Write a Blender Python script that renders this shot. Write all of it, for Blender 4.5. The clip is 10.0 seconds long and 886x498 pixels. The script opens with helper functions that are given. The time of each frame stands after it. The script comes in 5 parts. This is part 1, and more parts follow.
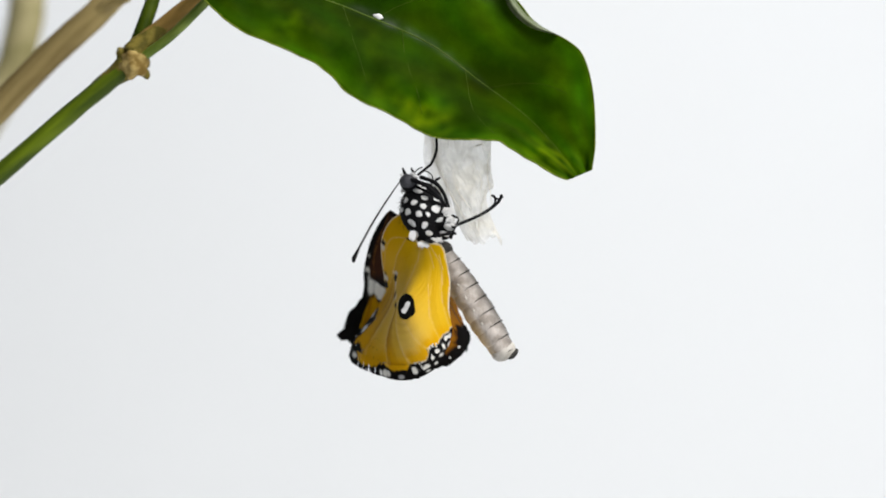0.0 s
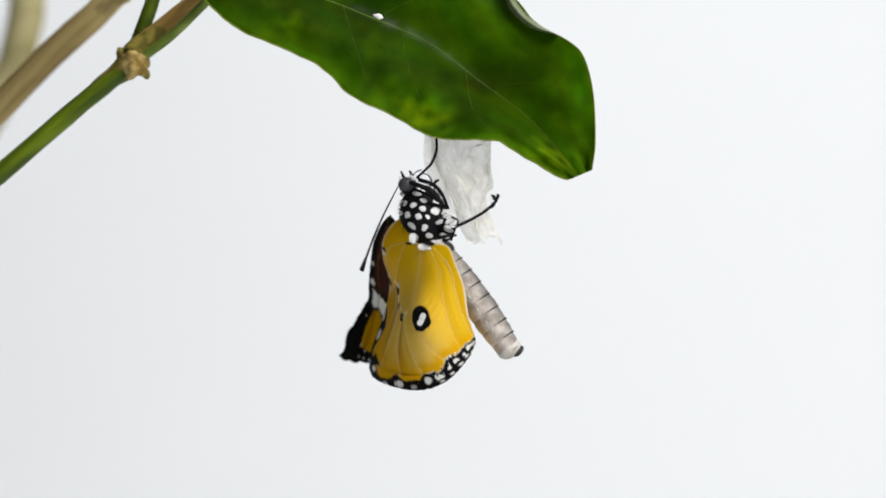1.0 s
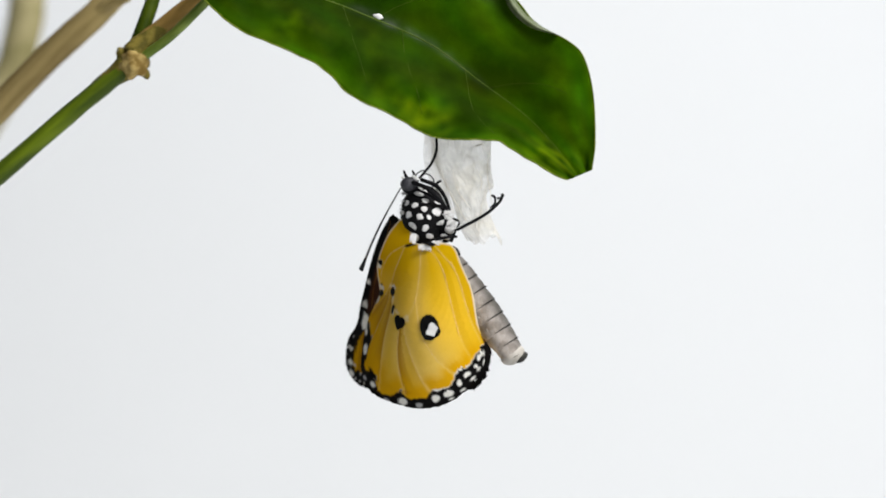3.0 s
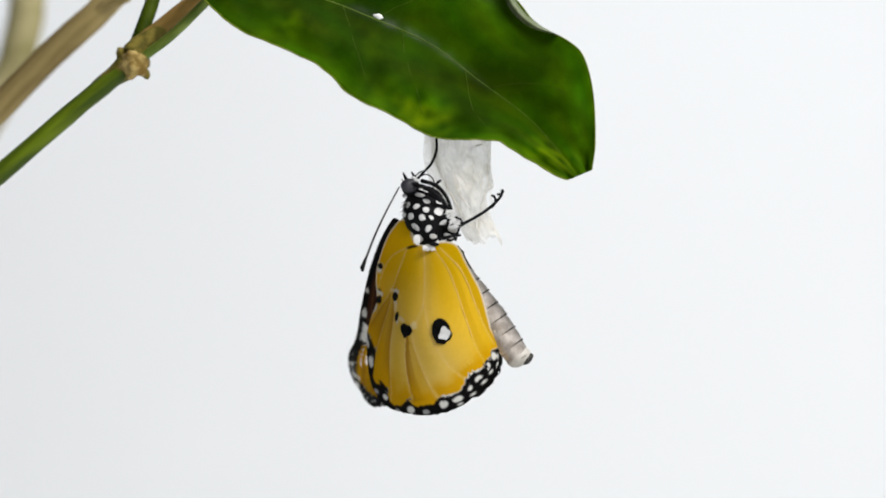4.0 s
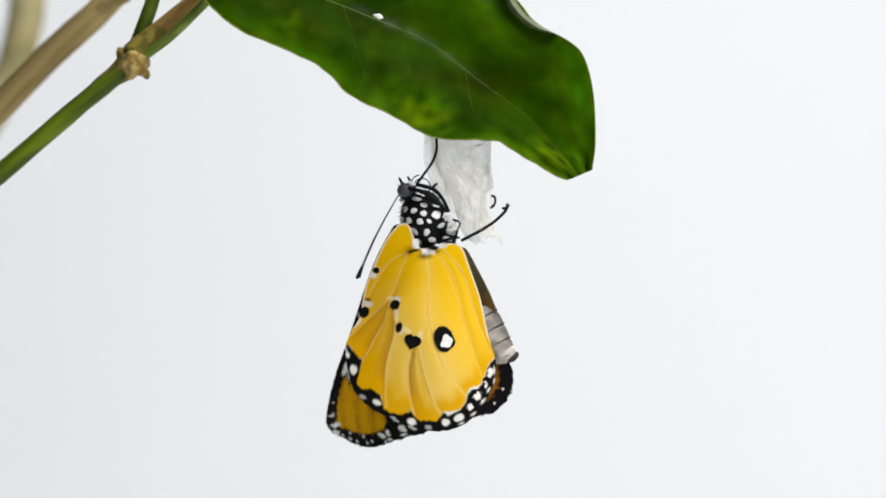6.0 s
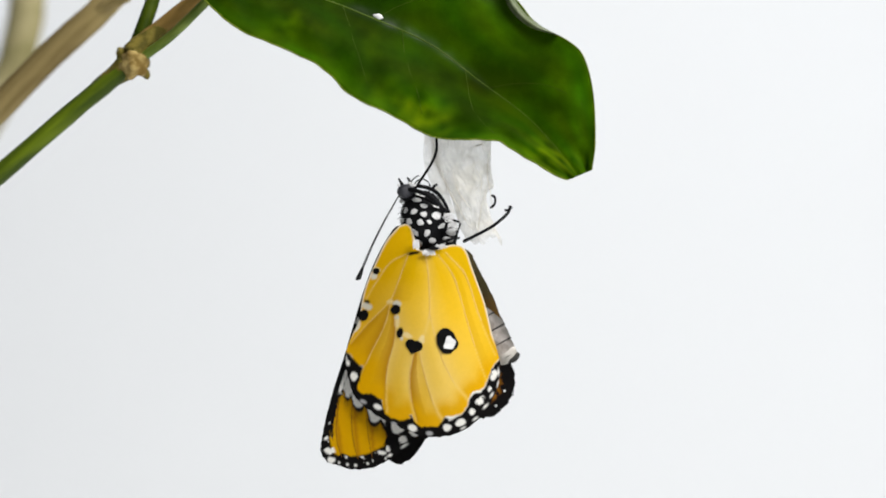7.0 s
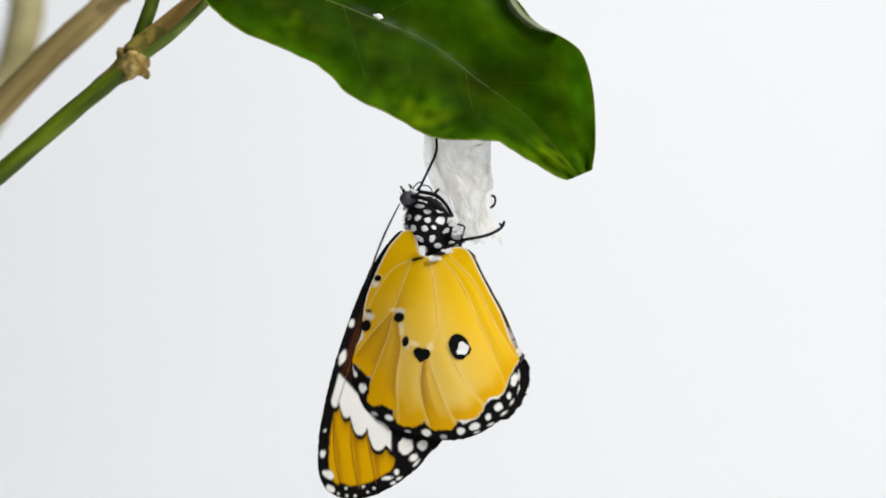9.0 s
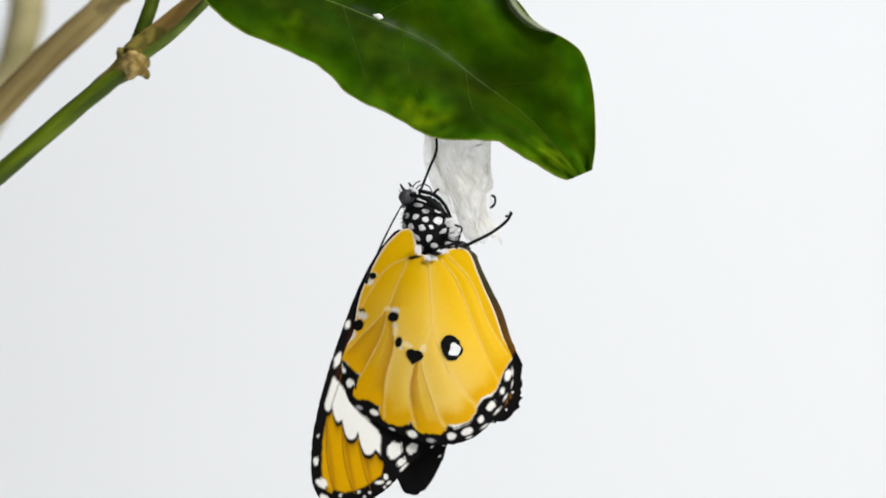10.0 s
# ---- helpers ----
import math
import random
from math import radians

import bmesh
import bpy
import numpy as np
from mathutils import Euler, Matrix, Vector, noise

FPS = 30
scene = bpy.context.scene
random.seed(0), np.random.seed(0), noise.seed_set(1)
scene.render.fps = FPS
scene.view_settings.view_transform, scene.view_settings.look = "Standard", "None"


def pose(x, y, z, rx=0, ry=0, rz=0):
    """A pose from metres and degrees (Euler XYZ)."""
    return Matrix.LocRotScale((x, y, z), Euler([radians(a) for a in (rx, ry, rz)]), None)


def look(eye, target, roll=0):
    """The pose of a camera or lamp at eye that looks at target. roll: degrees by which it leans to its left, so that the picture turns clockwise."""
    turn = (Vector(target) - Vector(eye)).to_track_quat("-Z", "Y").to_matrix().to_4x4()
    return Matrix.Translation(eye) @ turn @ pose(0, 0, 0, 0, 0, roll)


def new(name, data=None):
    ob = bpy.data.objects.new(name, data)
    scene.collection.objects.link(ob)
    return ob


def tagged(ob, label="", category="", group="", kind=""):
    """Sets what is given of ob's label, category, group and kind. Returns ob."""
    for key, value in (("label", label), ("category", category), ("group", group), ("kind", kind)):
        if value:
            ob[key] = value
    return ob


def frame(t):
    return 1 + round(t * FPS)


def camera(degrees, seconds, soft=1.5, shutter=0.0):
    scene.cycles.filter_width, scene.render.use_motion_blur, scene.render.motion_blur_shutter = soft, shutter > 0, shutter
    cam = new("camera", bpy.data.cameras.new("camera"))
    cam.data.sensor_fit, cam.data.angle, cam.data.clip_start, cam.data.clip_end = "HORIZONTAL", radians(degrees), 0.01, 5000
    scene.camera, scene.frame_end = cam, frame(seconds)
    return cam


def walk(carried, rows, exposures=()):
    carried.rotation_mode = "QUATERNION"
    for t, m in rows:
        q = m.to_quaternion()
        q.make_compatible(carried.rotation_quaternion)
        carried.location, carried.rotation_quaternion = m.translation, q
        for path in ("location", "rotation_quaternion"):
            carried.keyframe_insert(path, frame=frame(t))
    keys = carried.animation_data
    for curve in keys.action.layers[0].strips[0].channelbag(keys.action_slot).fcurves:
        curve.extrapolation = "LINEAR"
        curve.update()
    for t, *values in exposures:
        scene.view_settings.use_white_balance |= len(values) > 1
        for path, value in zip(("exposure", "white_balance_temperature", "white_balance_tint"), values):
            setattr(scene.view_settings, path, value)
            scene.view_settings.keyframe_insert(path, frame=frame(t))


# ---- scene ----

# ---------------------------------------------------------------- camera
# A macro view: the picture is 13 cm wide at the butterfly.
FOV, WIDE, EYE_Z = 20.0, 0.130, 0.250
DIST = WIDE / 2 / math.tan(radians(FOV / 2))
K = WIDE / 1568
MM = 0.001

cam = camera(FOV, 10.0, soft=1.9)
cam.data.dof.use_dof = True
cam.data.dof.focus_distance = DIST
cam.data.dof.aperture_fstop = 14.0
EYE = look((0, -DIST, EYE_Z), (0, 0, EYE_Z))
walk(cam, [(0.0, EYE), (10.0, EYE)], exposures=((0.0, 0.0), (10.0, 0.0)))


def W(x, y, d=0.0):
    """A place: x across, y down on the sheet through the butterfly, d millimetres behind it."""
    f = (DIST + d * MM) / DIST
    return Vector(((x - 784) * K * f, d * MM, EYE_Z + (441 - y) * K * f))


# ---------------------------------------------------------------- light
world = bpy.data.worlds.new("studio")
scene.world = world
world.use_nodes = True
wn = world.node_tree
wn.nodes["Background"].inputs[0].default_value = (0.95, 0.97, 0.99, 1)
wn.nodes["Background"].inputs[1].default_value = 0.125


def softbox(name, eye, target, size, power, colour):
    lamp = bpy.data.lights.new(name, "AREA")
    lamp.shape, lamp.size, lamp.energy, lamp.color = "SQUARE", size, power, colour
    ob = new(name, lamp)
    ob.matrix_world = look(eye, target)
    return ob


softbox("softbox_key", (0.42, -0.42, 0.64), (0, 0, 0.25), 0.36, 7.75, (1.0, 0.985, 0.965))
softbox("softbox_backdrop", (0.24, 0.10, 0.95), (-0.03, 0.70, 0.25), 0.50, 4.85, (0.975, 0.985, 0.99))


# ---------------------------------------------------------------- materials
def material(name, colour, rough=0.6, second=None, scale=400.0, bump=0.15, spec=0.4, fine=2500.0,
             translucent=0.0, coat=0.0, sheen=0.0, colour2_at=(0.4, 0.65), grain=None):
    m = bpy.data.materials.new(name)
    m.use_nodes = True
    n, l = m.node_tree.nodes, m.node_tree.links
    b = n["Principled BSDF"]
    b.inputs["Roughness"].default_value = rough
    b.inputs["Specular IOR Level"].default_value = spec
    b.inputs["Coat Weight"].default_value = coat
    b.inputs["Sheen Weight"].default_value = sheen
    co = n.new("ShaderNodeTexCoord")
    big, small = n.new("ShaderNodeTexNoise"), n.new("ShaderNodeTexNoise")
    big.inputs["Scale"].default_value, small.inputs["Scale"].default_value = scale, fine
    big.inputs["Detail"].default_value, small.inputs["Detail"].default_value = 4, 3
    along = co.outputs["Object"]
    if grain is not None:                     # fibres run along the stem at this slope
        turn = n.new("ShaderNodeMapping")
        turn.vector_type = "TEXTURE"
        turn.inputs["Rotation"].default_value = (0, -radians(grain), 0)
        turn.inputs["Scale"].default_value = (9, 1, 1)
        l.new(along, turn.inputs["Vector"])
        along = turn.outputs[0]
    l.new(along, big.inputs["Vector"])
    l.new(along, small.inputs["Vector"])
    ramp = n.new("ShaderNodeValToRGB")
    second = second or tuple(c * 0.7 for c in colour)
    ramp.color_ramp.elements[0].position, ramp.color_ramp.elements[1].position = colour2_at
    ramp.color_ramp.elements[0].color, ramp.color_ramp.elements[1].color = (*second, 1), (*colour, 1)
    l.new(big.outputs["Fac"], ramp.inputs["Fac"])
    l.new(ramp.outputs["Color"], b.inputs["Base Color"])
    bp = n.new("ShaderNodeBump")
    bp.inputs["Strength"].default_value, bp.inputs["Distance"].default_value = bump, 0.0002
    l.new(small.outputs["Fac"], bp.inputs["Height"])
    l.new(bp.outputs["Normal"], b.inputs["Normal"])
    if translucent:
        t, mix = n.new("ShaderNodeBsdfTranslucent"), n.new("ShaderNodeMixShader")
        l.new(ramp.outputs["Color"], t.inputs["Color"])
        mix.inputs[0].default_value = translucent
        l.new(b.outputs[0], mix.inputs[1])
        l.new(t.outputs[0], mix.inputs[2])
        l.new(mix.outputs[0], n["Material Output"].inputs["Surface"])
    return m


def pigment_material(name, rough=0.55, translucent=0.10, grain=1800.0, sheen=0.0):
    """Scaled wing membrane: pigment from the wing's own colour layer, with fine scale grain."""
    m = bpy.data.materials.new(name)
    m.use_nodes = True
    n, l = m.node_tree.nodes, m.node_tree.links
    b = n["Principled BSDF"]
    b.inputs["Roughness"].default_value = rough
    b.inputs["Specular IOR Level"].default_value = 0.04
    b.inputs["Sheen Weight"].default_value = sheen
    at, uv = n.new("ShaderNodeAttribute"), n.new("ShaderNodeUVMap")
    at.attribute_name = "pigment"
    noise_big, noise_small = n.new("ShaderNodeTexNoise"), n.new("ShaderNodeTexNoise")
    noise_big.inputs["Scale"].default_value, noise_big.inputs["Detail"].default_value = 14, 4
    noise_small.inputs["Scale"].default_value, noise_small.inputs["Detail"].default_value = 160, 2
    hsv = n.new("ShaderNodeHueSaturation")
    rng = n.new("ShaderNodeMapRange")
    rng.inputs["To Min"].default_value, rng.inputs["To Max"].default_value = 0.86, 1.10
    add = n.new("ShaderNodeMath")
    add.operation, add.inputs[1].default_value = "MULTIPLY_ADD", 0.6
    l.new(uv.outputs[0], noise_big.inputs["Vector"])
    l.new(uv.outputs[0], noise_small.inputs["Vector"])
    l.new(noise_small.outputs["Fac"], add.inputs[0])
    half = n.new("ShaderNodeMath")
    half.operation, half.inputs[1].default_value = "MULTIPLY", 0.4
    l.new(noise_big.outputs["Fac"], half.inputs[0])
    l.new(half.outputs[0], add.inputs[2])
    l.new(add.outputs[0], rng.inputs["Value"])
    l.new(rng.outputs[0], hsv.inputs["Value"])
    l.new(at.outputs["Color"], hsv.inputs["Color"])
    l.new(hsv.outputs["Color"], b.inputs["Base Color"])
    bp = n.new("ShaderNodeBump")
    bp.inputs["Strength"].default_value, bp.inputs["Distance"].default_value = 0.12, 0.0001
    l.new(noise_small.outputs["Fac"], bp.inputs["Height"])
    l.new(bp.outputs["Normal"], b.inputs["Normal"])
    t, mix = n.new("ShaderNodeBsdfTranslucent"), n.new("ShaderNodeMixShader")
    l.new(hsv.outputs["Color"], t.inputs["Color"])
    mix.inputs[0].default_value = translucent
    l.new(b.outputs[0], mix.inputs[1])
    l.new(t.outputs[0], mix.inputs[2])
    l.new(mix.outputs[0], n["Material Output"].inputs["Surface"])
    return m


PAPER = material("backdrop_paper", (0.80, 0.815, 0.83), 0.9, (0.785, 0.80, 0.815), 3.0, 0.05, 0.1, 900.0)
MEMBRANE = pigment_material("wing_scales")
BLACK = material("black_scales", (0.006, 0.006, 0.006), 0.6, (0.003, 0.003, 0.003), 900, 0.3, 0.05)
WHITE = material("white_scales", (0.76, 0.76, 0.75), 0.7, (0.62, 0.62, 0.62), 900, 0.3, 0.3)
VEIN = material("vein_cream", (0.77, 0.55, 0.20), 0.7, (0.72, 0.46, 0.10), 300, 0.2, 0.2)
BROWNVEIN = material("vein_brown", (0.27, 0.115, 0.006), 0.6, (0.16, 0.065, 0.006), 300, 0.2, 0.1)
DARKVEIN = material("vein_black", (0.012, 0.010, 0.009), 0.5, None, 300, 0.2, 0.4)
CUTICLE = material("black_cuticle", (0.006, 0.006, 0.007), 0.5, (0.008, 0.008, 0.009), 800, 0.35, 0.05)
EYE_MAT = material("compound_eye", (0.035, 0.037, 0.045), 0.45, (0.022, 0.022, 0.028), 4000, 0.5, 0.5, 9000)
ABDARK = material("abdomen_band", (0.016, 0.015, 0.014), 0.6, (0.04, 0.038, 0.035), 700, 0.3, 0.08)
STEM = material("green_stem", (0.108, 0.155, 0.005), 0.5, (0.036, 0.060, 0.003), 420, 0.3, 0.15, grain=39)
TWIG = material("brown_twig", (0.27, 0.165, 0.045), 0.75, (0.12, 0.075, 0.018), 420, 0.6, 0.15, grain=40)
BARK = material("olive_bark", (0.33, 0.255, 0.105), 0.8, (0.16, 0.115, 0.042), 330, 0.6, 0.15, grain=46)
PETIOLE = material("pale_green_stalk", (0.20, 0.27, 0.045), 0.5, (0.09, 0.14, 0.015), 420, 0.3, 0.2, grain=39)
COLLAR = material("olive_brown_bark", (0.21, 0.165, 0.030), 0.75, (0.09, 0.075, 0.012), 700, 0.7, 0.15)
SHOOT = material("dark_green_shoot", (0.042, 0.062, 0.003), 0.5, (0.018, 0.032, 0.001), 250, 0.3, 0.04)
NODE = material("corky_node", (0.45, 0.335, 0.12), 0.8, (0.19, 0.12, 0.028), 750, 0.8, 0.2)
GREYWOOD = material("pale_bark", (0.33, 0.29, 0.155), 0.85, (0.19, 0.17, 0.075), 120, 0.4, 0.1)


def abdomen_material():
    """Pale belly, grey back, a yellowish flush underneath near the tip."""
    m = material("abdomen_grey", (0.52, 0.475, 0.44), 0.5, (0.30, 0.265, 0.235), 620, 0.5, 0.10)
    n, l = m.node_tree.nodes, m.node_tree.links
    b = n["Principled BSDF"]
    was = b.inputs["Base Color"].links[0].from_socket
    co, sep = n.new("ShaderNodeTexCoord"), n.new("ShaderNodeSeparateXYZ")
    l.new(co.outputs["Object"], sep.inputs[0])
    for axis, lo, hi, colour, most in (("Z", 0.0003, 0.0024, (0.030, 0.031, 0.028, 1), 0.94), ("Z", -0.0010, -0.0024, (0.60, 0.38, 0.10, 1), 0.75)):
        r, mix = n.new("ShaderNodeMapRange"), n.new("ShaderNodeMix")
        r.inputs["From Min"].default_value, r.inputs["From Max"].default_value = lo, hi
        r.inputs["To Max"].default_value = most
        l.new(sep.outputs[axis], r.inputs["Value"])
        mix.data_type = "RGBA"
        mix.inputs["B"].default_value = colour
        fac = r.outputs[0]
        if hi < 0:
            along, mul = n.new("ShaderNodeMapRange"), n.new("ShaderNodeMath")
            along.inputs["From Min"].default_value, along.inputs["From Max"].default_value = 0.005, 0.013
            l.new(sep.outputs["X"], along.inputs["Value"])
            mul.operation = "MULTIPLY"
            l.new(along.outputs[0], mul.inputs[0])
            l.new(fac, mul.inputs[1])
            fac = mul.outputs[0]
        l.new(fac, mix.inputs["Factor"])
        l.new(was, mix.inputs["A"])
        was = mix.outputs["Result"]
    base, mix = n.new("ShaderNodeMapRange"), n.new("ShaderNodeMix")
    base.inputs["From Min"].default_value, base.inputs["From Max"].default_value = 0.008, 0.001
    base.inputs["To Max"].default_value = 0.45
    l.new(sep.outputs["X"], base.inputs["Value"])
    mix.data_type = "RGBA"
    mix.inputs["B"].default_value = (0.13, 0.12, 0.11, 1)
    l.new(base.outputs[0], mix.inputs["Factor"])
    l.new(was, mix.inputs["A"])
    l.new(mix.outputs["Result"], b.inputs["Base Color"])
    return m


ABDOMEN = abdomen_material()
PALE_RING = material("abdomen_end", (0.52, 0.49, 0.45), 0.5, (0.34, 0.32, 0.28), 500, 0.3, 0.2)


# ---------------------------------------------------------------- helpers
def mesh_object(name, verts, faces, mat, parent=None, label="", smooth=True, colours=None, uvs=None):
    me = bpy.data.meshes.new(name)
    me.from_pydata([tuple(v) for v in verts], [], [tuple(f) for f in faces])
    if smooth:
        me.polygons.foreach_set("use_smooth", [True] * len(me.polygons))
    if colours is not None:
        a = me.attributes.new("pigment", "FLOAT_COLOR", "POINT")
        a.data.foreach_set("color", np.asarray(colours, dtype=np.float32).ravel())
    if uvs is not None:
        layer = me.uv_layers.new(name="wing")
        for loop in me.loops:
            layer.data[loop.index].uv = uvs[loop.vertex_index]
    me.materials.append(mat)
    ob = new(name, me)
    if parent:
        ob.parent = parent
    if label:
        ob["label"] = label
    return ob


def spline(points, n):
    """n points along a smooth Catmull-Rom line through the given ones, evenly by length."""
    p = [np.array(q, dtype=float) for q in points]
    p = [2 * p[0] - p[1]] + p + [2 * p[-1] - p[-2]]
    out = []
    for a, b, c, d in zip(p, p[1:], p[2:], p[3:]):
        for t in np.linspace(0, 1, 24, endpoint=False):
            out.append(0.5 * (2 * b + (c - a) * t + (2 * a - 5 * b + 4 * c - d) * t * t + (3 * b - a - 3 * c + d) * t ** 3))
    out.append(p[-2])
    out = np.array(out)
    run = np.concatenate([[0], np.cumsum(np.linalg.norm(np.diff(out, axis=0), axis=1))])
    at = np.linspace(0, run[-1], n)
    return np.stack([np.interp(at, run, out[:, k]) for k in range(out.shape[1])], axis=1)


def tube(points, radii, sides=10, wobble=0.0, squash=1.0, seed=1):
    """Verts and faces of a tapered tube with rounded ends along world points."""
    pts = [Vector(p) for p in points]
    verts, faces = [], []
    side = Vector((0, 1, 0))
    for i, p in enumerate(pts):
        a, b = pts[max(0, i - 1)], pts[min(len(pts) - 1, i + 1)]
        way = (b - a).normalized()
        u = (side - way * side.dot(way)).normalized()
        v = way.cross(u)
        for k in range(sides):
            a = 2 * math.pi * k / sides
            r = radii[i] * (1 + wobble * noise.noise(Vector((p.x, p.y, p.z)) * 350 + Vector((math.cos(a), math.sin(a), seed))))
            verts.append(p + u * math.cos(a) * r * squash + v * math.sin(a) * r)
    for i in range(len(pts) - 1):
        for k in range(sides):
            a, b = i * sides + k, i * sides + (k + 1) % sides
            faces.append((a, b, b + sides, a + sides))
    for i, p in ((0, pts[0]), (len(pts) - 1, pts[-1])):
        way = (pts[1] - pts[0] if i == 0 else pts[-2] - pts[-1]).normalized()
        verts.append(p - way * radii[i] * 0.5)
        for k in range(sides):
            a, b = i * sides + k, i * sides + (k + 1) % sides
            faces.append((b, a, len(verts) - 1) if i == 0 else (a, b, len(verts) - 1))
    return verts, faces


def blob(radii, rings=14, sides=20, rough=0.0, scale=900.0, seed=0.0):
    """An ellipsoid about the origin with an uneven skin."""
    verts, faces = [Vector((0, 0, radii[2]))], []
    for i in range(1, rings):
        a = math.pi * i / rings
        for k in range(sides):
            b = 2 * math.pi * k / sides
            v = Vector((math.sin(a) * math.cos(b) * radii[0], math.sin(a) * math.sin(b) * radii[1], math.cos(a) * radii[2]))
            verts.append(v * (1 + rough * noise.noise(v * scale + Vector((seed, 0, 0)))))
    verts.append(Vector((0, 0, -radii[2])))
    for k in range(sides):
        faces.append((0, 1 + k, 1 + (k + 1) % sides))
        e = 1 + (rings - 2) * sides
        faces.append((len(verts) - 1, e + (k + 1) % sides, e + k))
    for i in range(rings - 2):
        for k in range(sides):
            a, b = 1 + i * sides + k, 1 + i * sides + (k + 1) % sides
            faces.append((a, a + sides, b + sides, b))
    return verts, faces


def line(points, n):
    """A smooth line through sheet places (x, y, d), as world points."""
    return [W(*p) for p in spline(points, n)]


# ---------------------------------------------------------------- backdrop
def backdrop():
    verts, faces = [], []
    prof = [(-1.4, 0.0), (-0.6, 0.0), (0.0, 0.0), (0.35, 0.0)]
    prof += [(0.35 + 0.40 * math.sin(a), 0.40 - 0.40 * math.cos(a)) for a in np.linspace(0.1, math.pi / 2, 14)]
    prof += [(0.75, 0.8), (0.75, 1.4)]
    for y, z in prof:
        for x in np.linspace(-1.3, 1.3, 9):
            verts.append((x, y, z))
    for i in range(len(prof) - 1):
        for k in range(8):
            a = i * 9 + k
            faces.append((a, a + 1, a + 10, a + 9))
    ob = mesh_object("backdrop", verts, faces, PAPER)
    tagged(ob, "seamless white paper backdrop sweeping up behind the plant", "backdrop", kind="structure")


backdrop()


# ---------------------------------------------------------------- plant
def leaf_material():
    m = bpy.data.materials.new("leaf_green")
    m.use_nodes = True
    n, l = m.node_tree.nodes, m.node_tree.links
    b = n["Principled BSDF"]
    b.inputs["Roughness"].default_value = 0.50
    b.inputs["Specular IOR Level"].default_value = 0.08
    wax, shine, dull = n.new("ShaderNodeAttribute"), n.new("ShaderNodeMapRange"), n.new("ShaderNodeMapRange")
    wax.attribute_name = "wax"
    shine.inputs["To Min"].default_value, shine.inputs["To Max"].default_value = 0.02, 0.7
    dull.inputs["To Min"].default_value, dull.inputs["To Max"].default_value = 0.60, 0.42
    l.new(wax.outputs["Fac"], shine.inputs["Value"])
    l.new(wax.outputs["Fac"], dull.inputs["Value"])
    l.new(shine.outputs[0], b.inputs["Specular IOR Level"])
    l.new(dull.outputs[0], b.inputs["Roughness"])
    at, co = n.new("ShaderNodeAttribute"), n.new("ShaderNodeTexCoord")
    at.attribute_name = "pigment"
    big, small = n.new("ShaderNodeTexNoise"), n.new("ShaderNodeTexNoise")
    big.inputs["Scale"].default_value, big.inputs["Detail"].default_value = 130, 5
    small.inputs["Scale"].default_value, small.inputs["Detail"].default_value = 1500, 3
    l.new(co.outputs["Object"], big.inputs["Vector"])
    l.new(co.outputs["Object"], small.inputs["Vector"])
    ramp = n.new("ShaderNodeValToRGB")
    ramp.color_ramp.elements[0].position, ramp.color_ramp.elements[1].position = 0.38, 0.70
    ramp.color_ramp.elements[0].color, ramp.color_ramp.elements[1].color = (0.026, 0.060, 0.0005, 1), (0.060, 0.132, 0.0005, 1)
    l.new(big.outputs["Fac"], ramp.inputs["Fac"])
    mix = n.new("ShaderNodeMix")
    mix.data_type, mix.blend_type = "RGBA", "MULTIPLY"
    mix.inputs["Factor"].default_value = 1.0
    l.new(ramp.outputs["Color"], mix.inputs["A"])
    l.new(at.outputs["Color"], mix.inputs["B"])
    l.new(mix.outputs["Result"], b.inputs["Base Color"])
    bp = n.new("ShaderNodeBump")
    bp.inputs["Strength"].default_value, bp.inputs["Distance"].default_value = 0.25, 0.0003
    l.new(small.outputs["Fac"], bp.inputs["Height"])
    l.new(bp.outputs["Normal"], b.inputs["Normal"])
    t, ms = n.new("ShaderNodeBsdfTranslucent"), n.new("ShaderNodeMixShader")
    l.new(mix.outputs["Result"], t.inputs["Color"])
    ms.inputs[0].default_value = 0.46
    l.new(b.outputs[0], ms.inputs[1])
    l.new(t.outputs[0], ms.inputs[2])
    l.new(ms.outputs[0], n["Material Output"].inputs["Surface"])
    return m


LEAF = leaf_material()
RIB = material("leaf_rib", (0.062, 0.105, 0.006), 0.5, (0.045, 0.08, 0.003), 300, 0.2, 0.15)
MARGIN = material("leaf_rim", (0.26, 0.33, 0.04), 0.6, (0.16, 0.22, 0.02), 500, 0.2, 0.1, translucent=0.5)
PLANT = tagged(new("plant"), "leafy green stem with a corky node and one broad glossy leaf", "plant")


def stem_part(name, points, r0, r1, mat, n=40, parent=PLANT, label="", wobble=0.08, seed=1):
    v, f = tube(line(points, n), list(np.linspace(r0, r1, n) * K), 14, wobble, seed=seed)
    return mesh_object(name, v, f, mat, parent, label)


stem_part("stem", [(-560, 3450, 18), (-540, 2000, 18), (-420, 900, 17), (-160, 442, 15), (0, 308, 14), (110, 213, 13), (205, 134, 12), (242, 100, 12)], 26, 17, STEM, 90)
stem_part("shoot", [(238, 92, 12), (255, 45, 13), (272, -5, 15), (300, -90, 20)], 14, 12, SHOOT, 20, label="dark green side shoot")
stem_part("twig", [(240, 84, 12), (295, 42, 12), (348, -3, 11), (420, -70, 10)], 17, 13, TWIG, 24, label="brown woody side twig")
stem_part("petiole", [(248, 104, 11), (300, 66, 9), (350, 18, 6), (400, -30, 4), (440, -66, 4)], 9, 8, PETIOLE, 24, label="green leaf stalk")


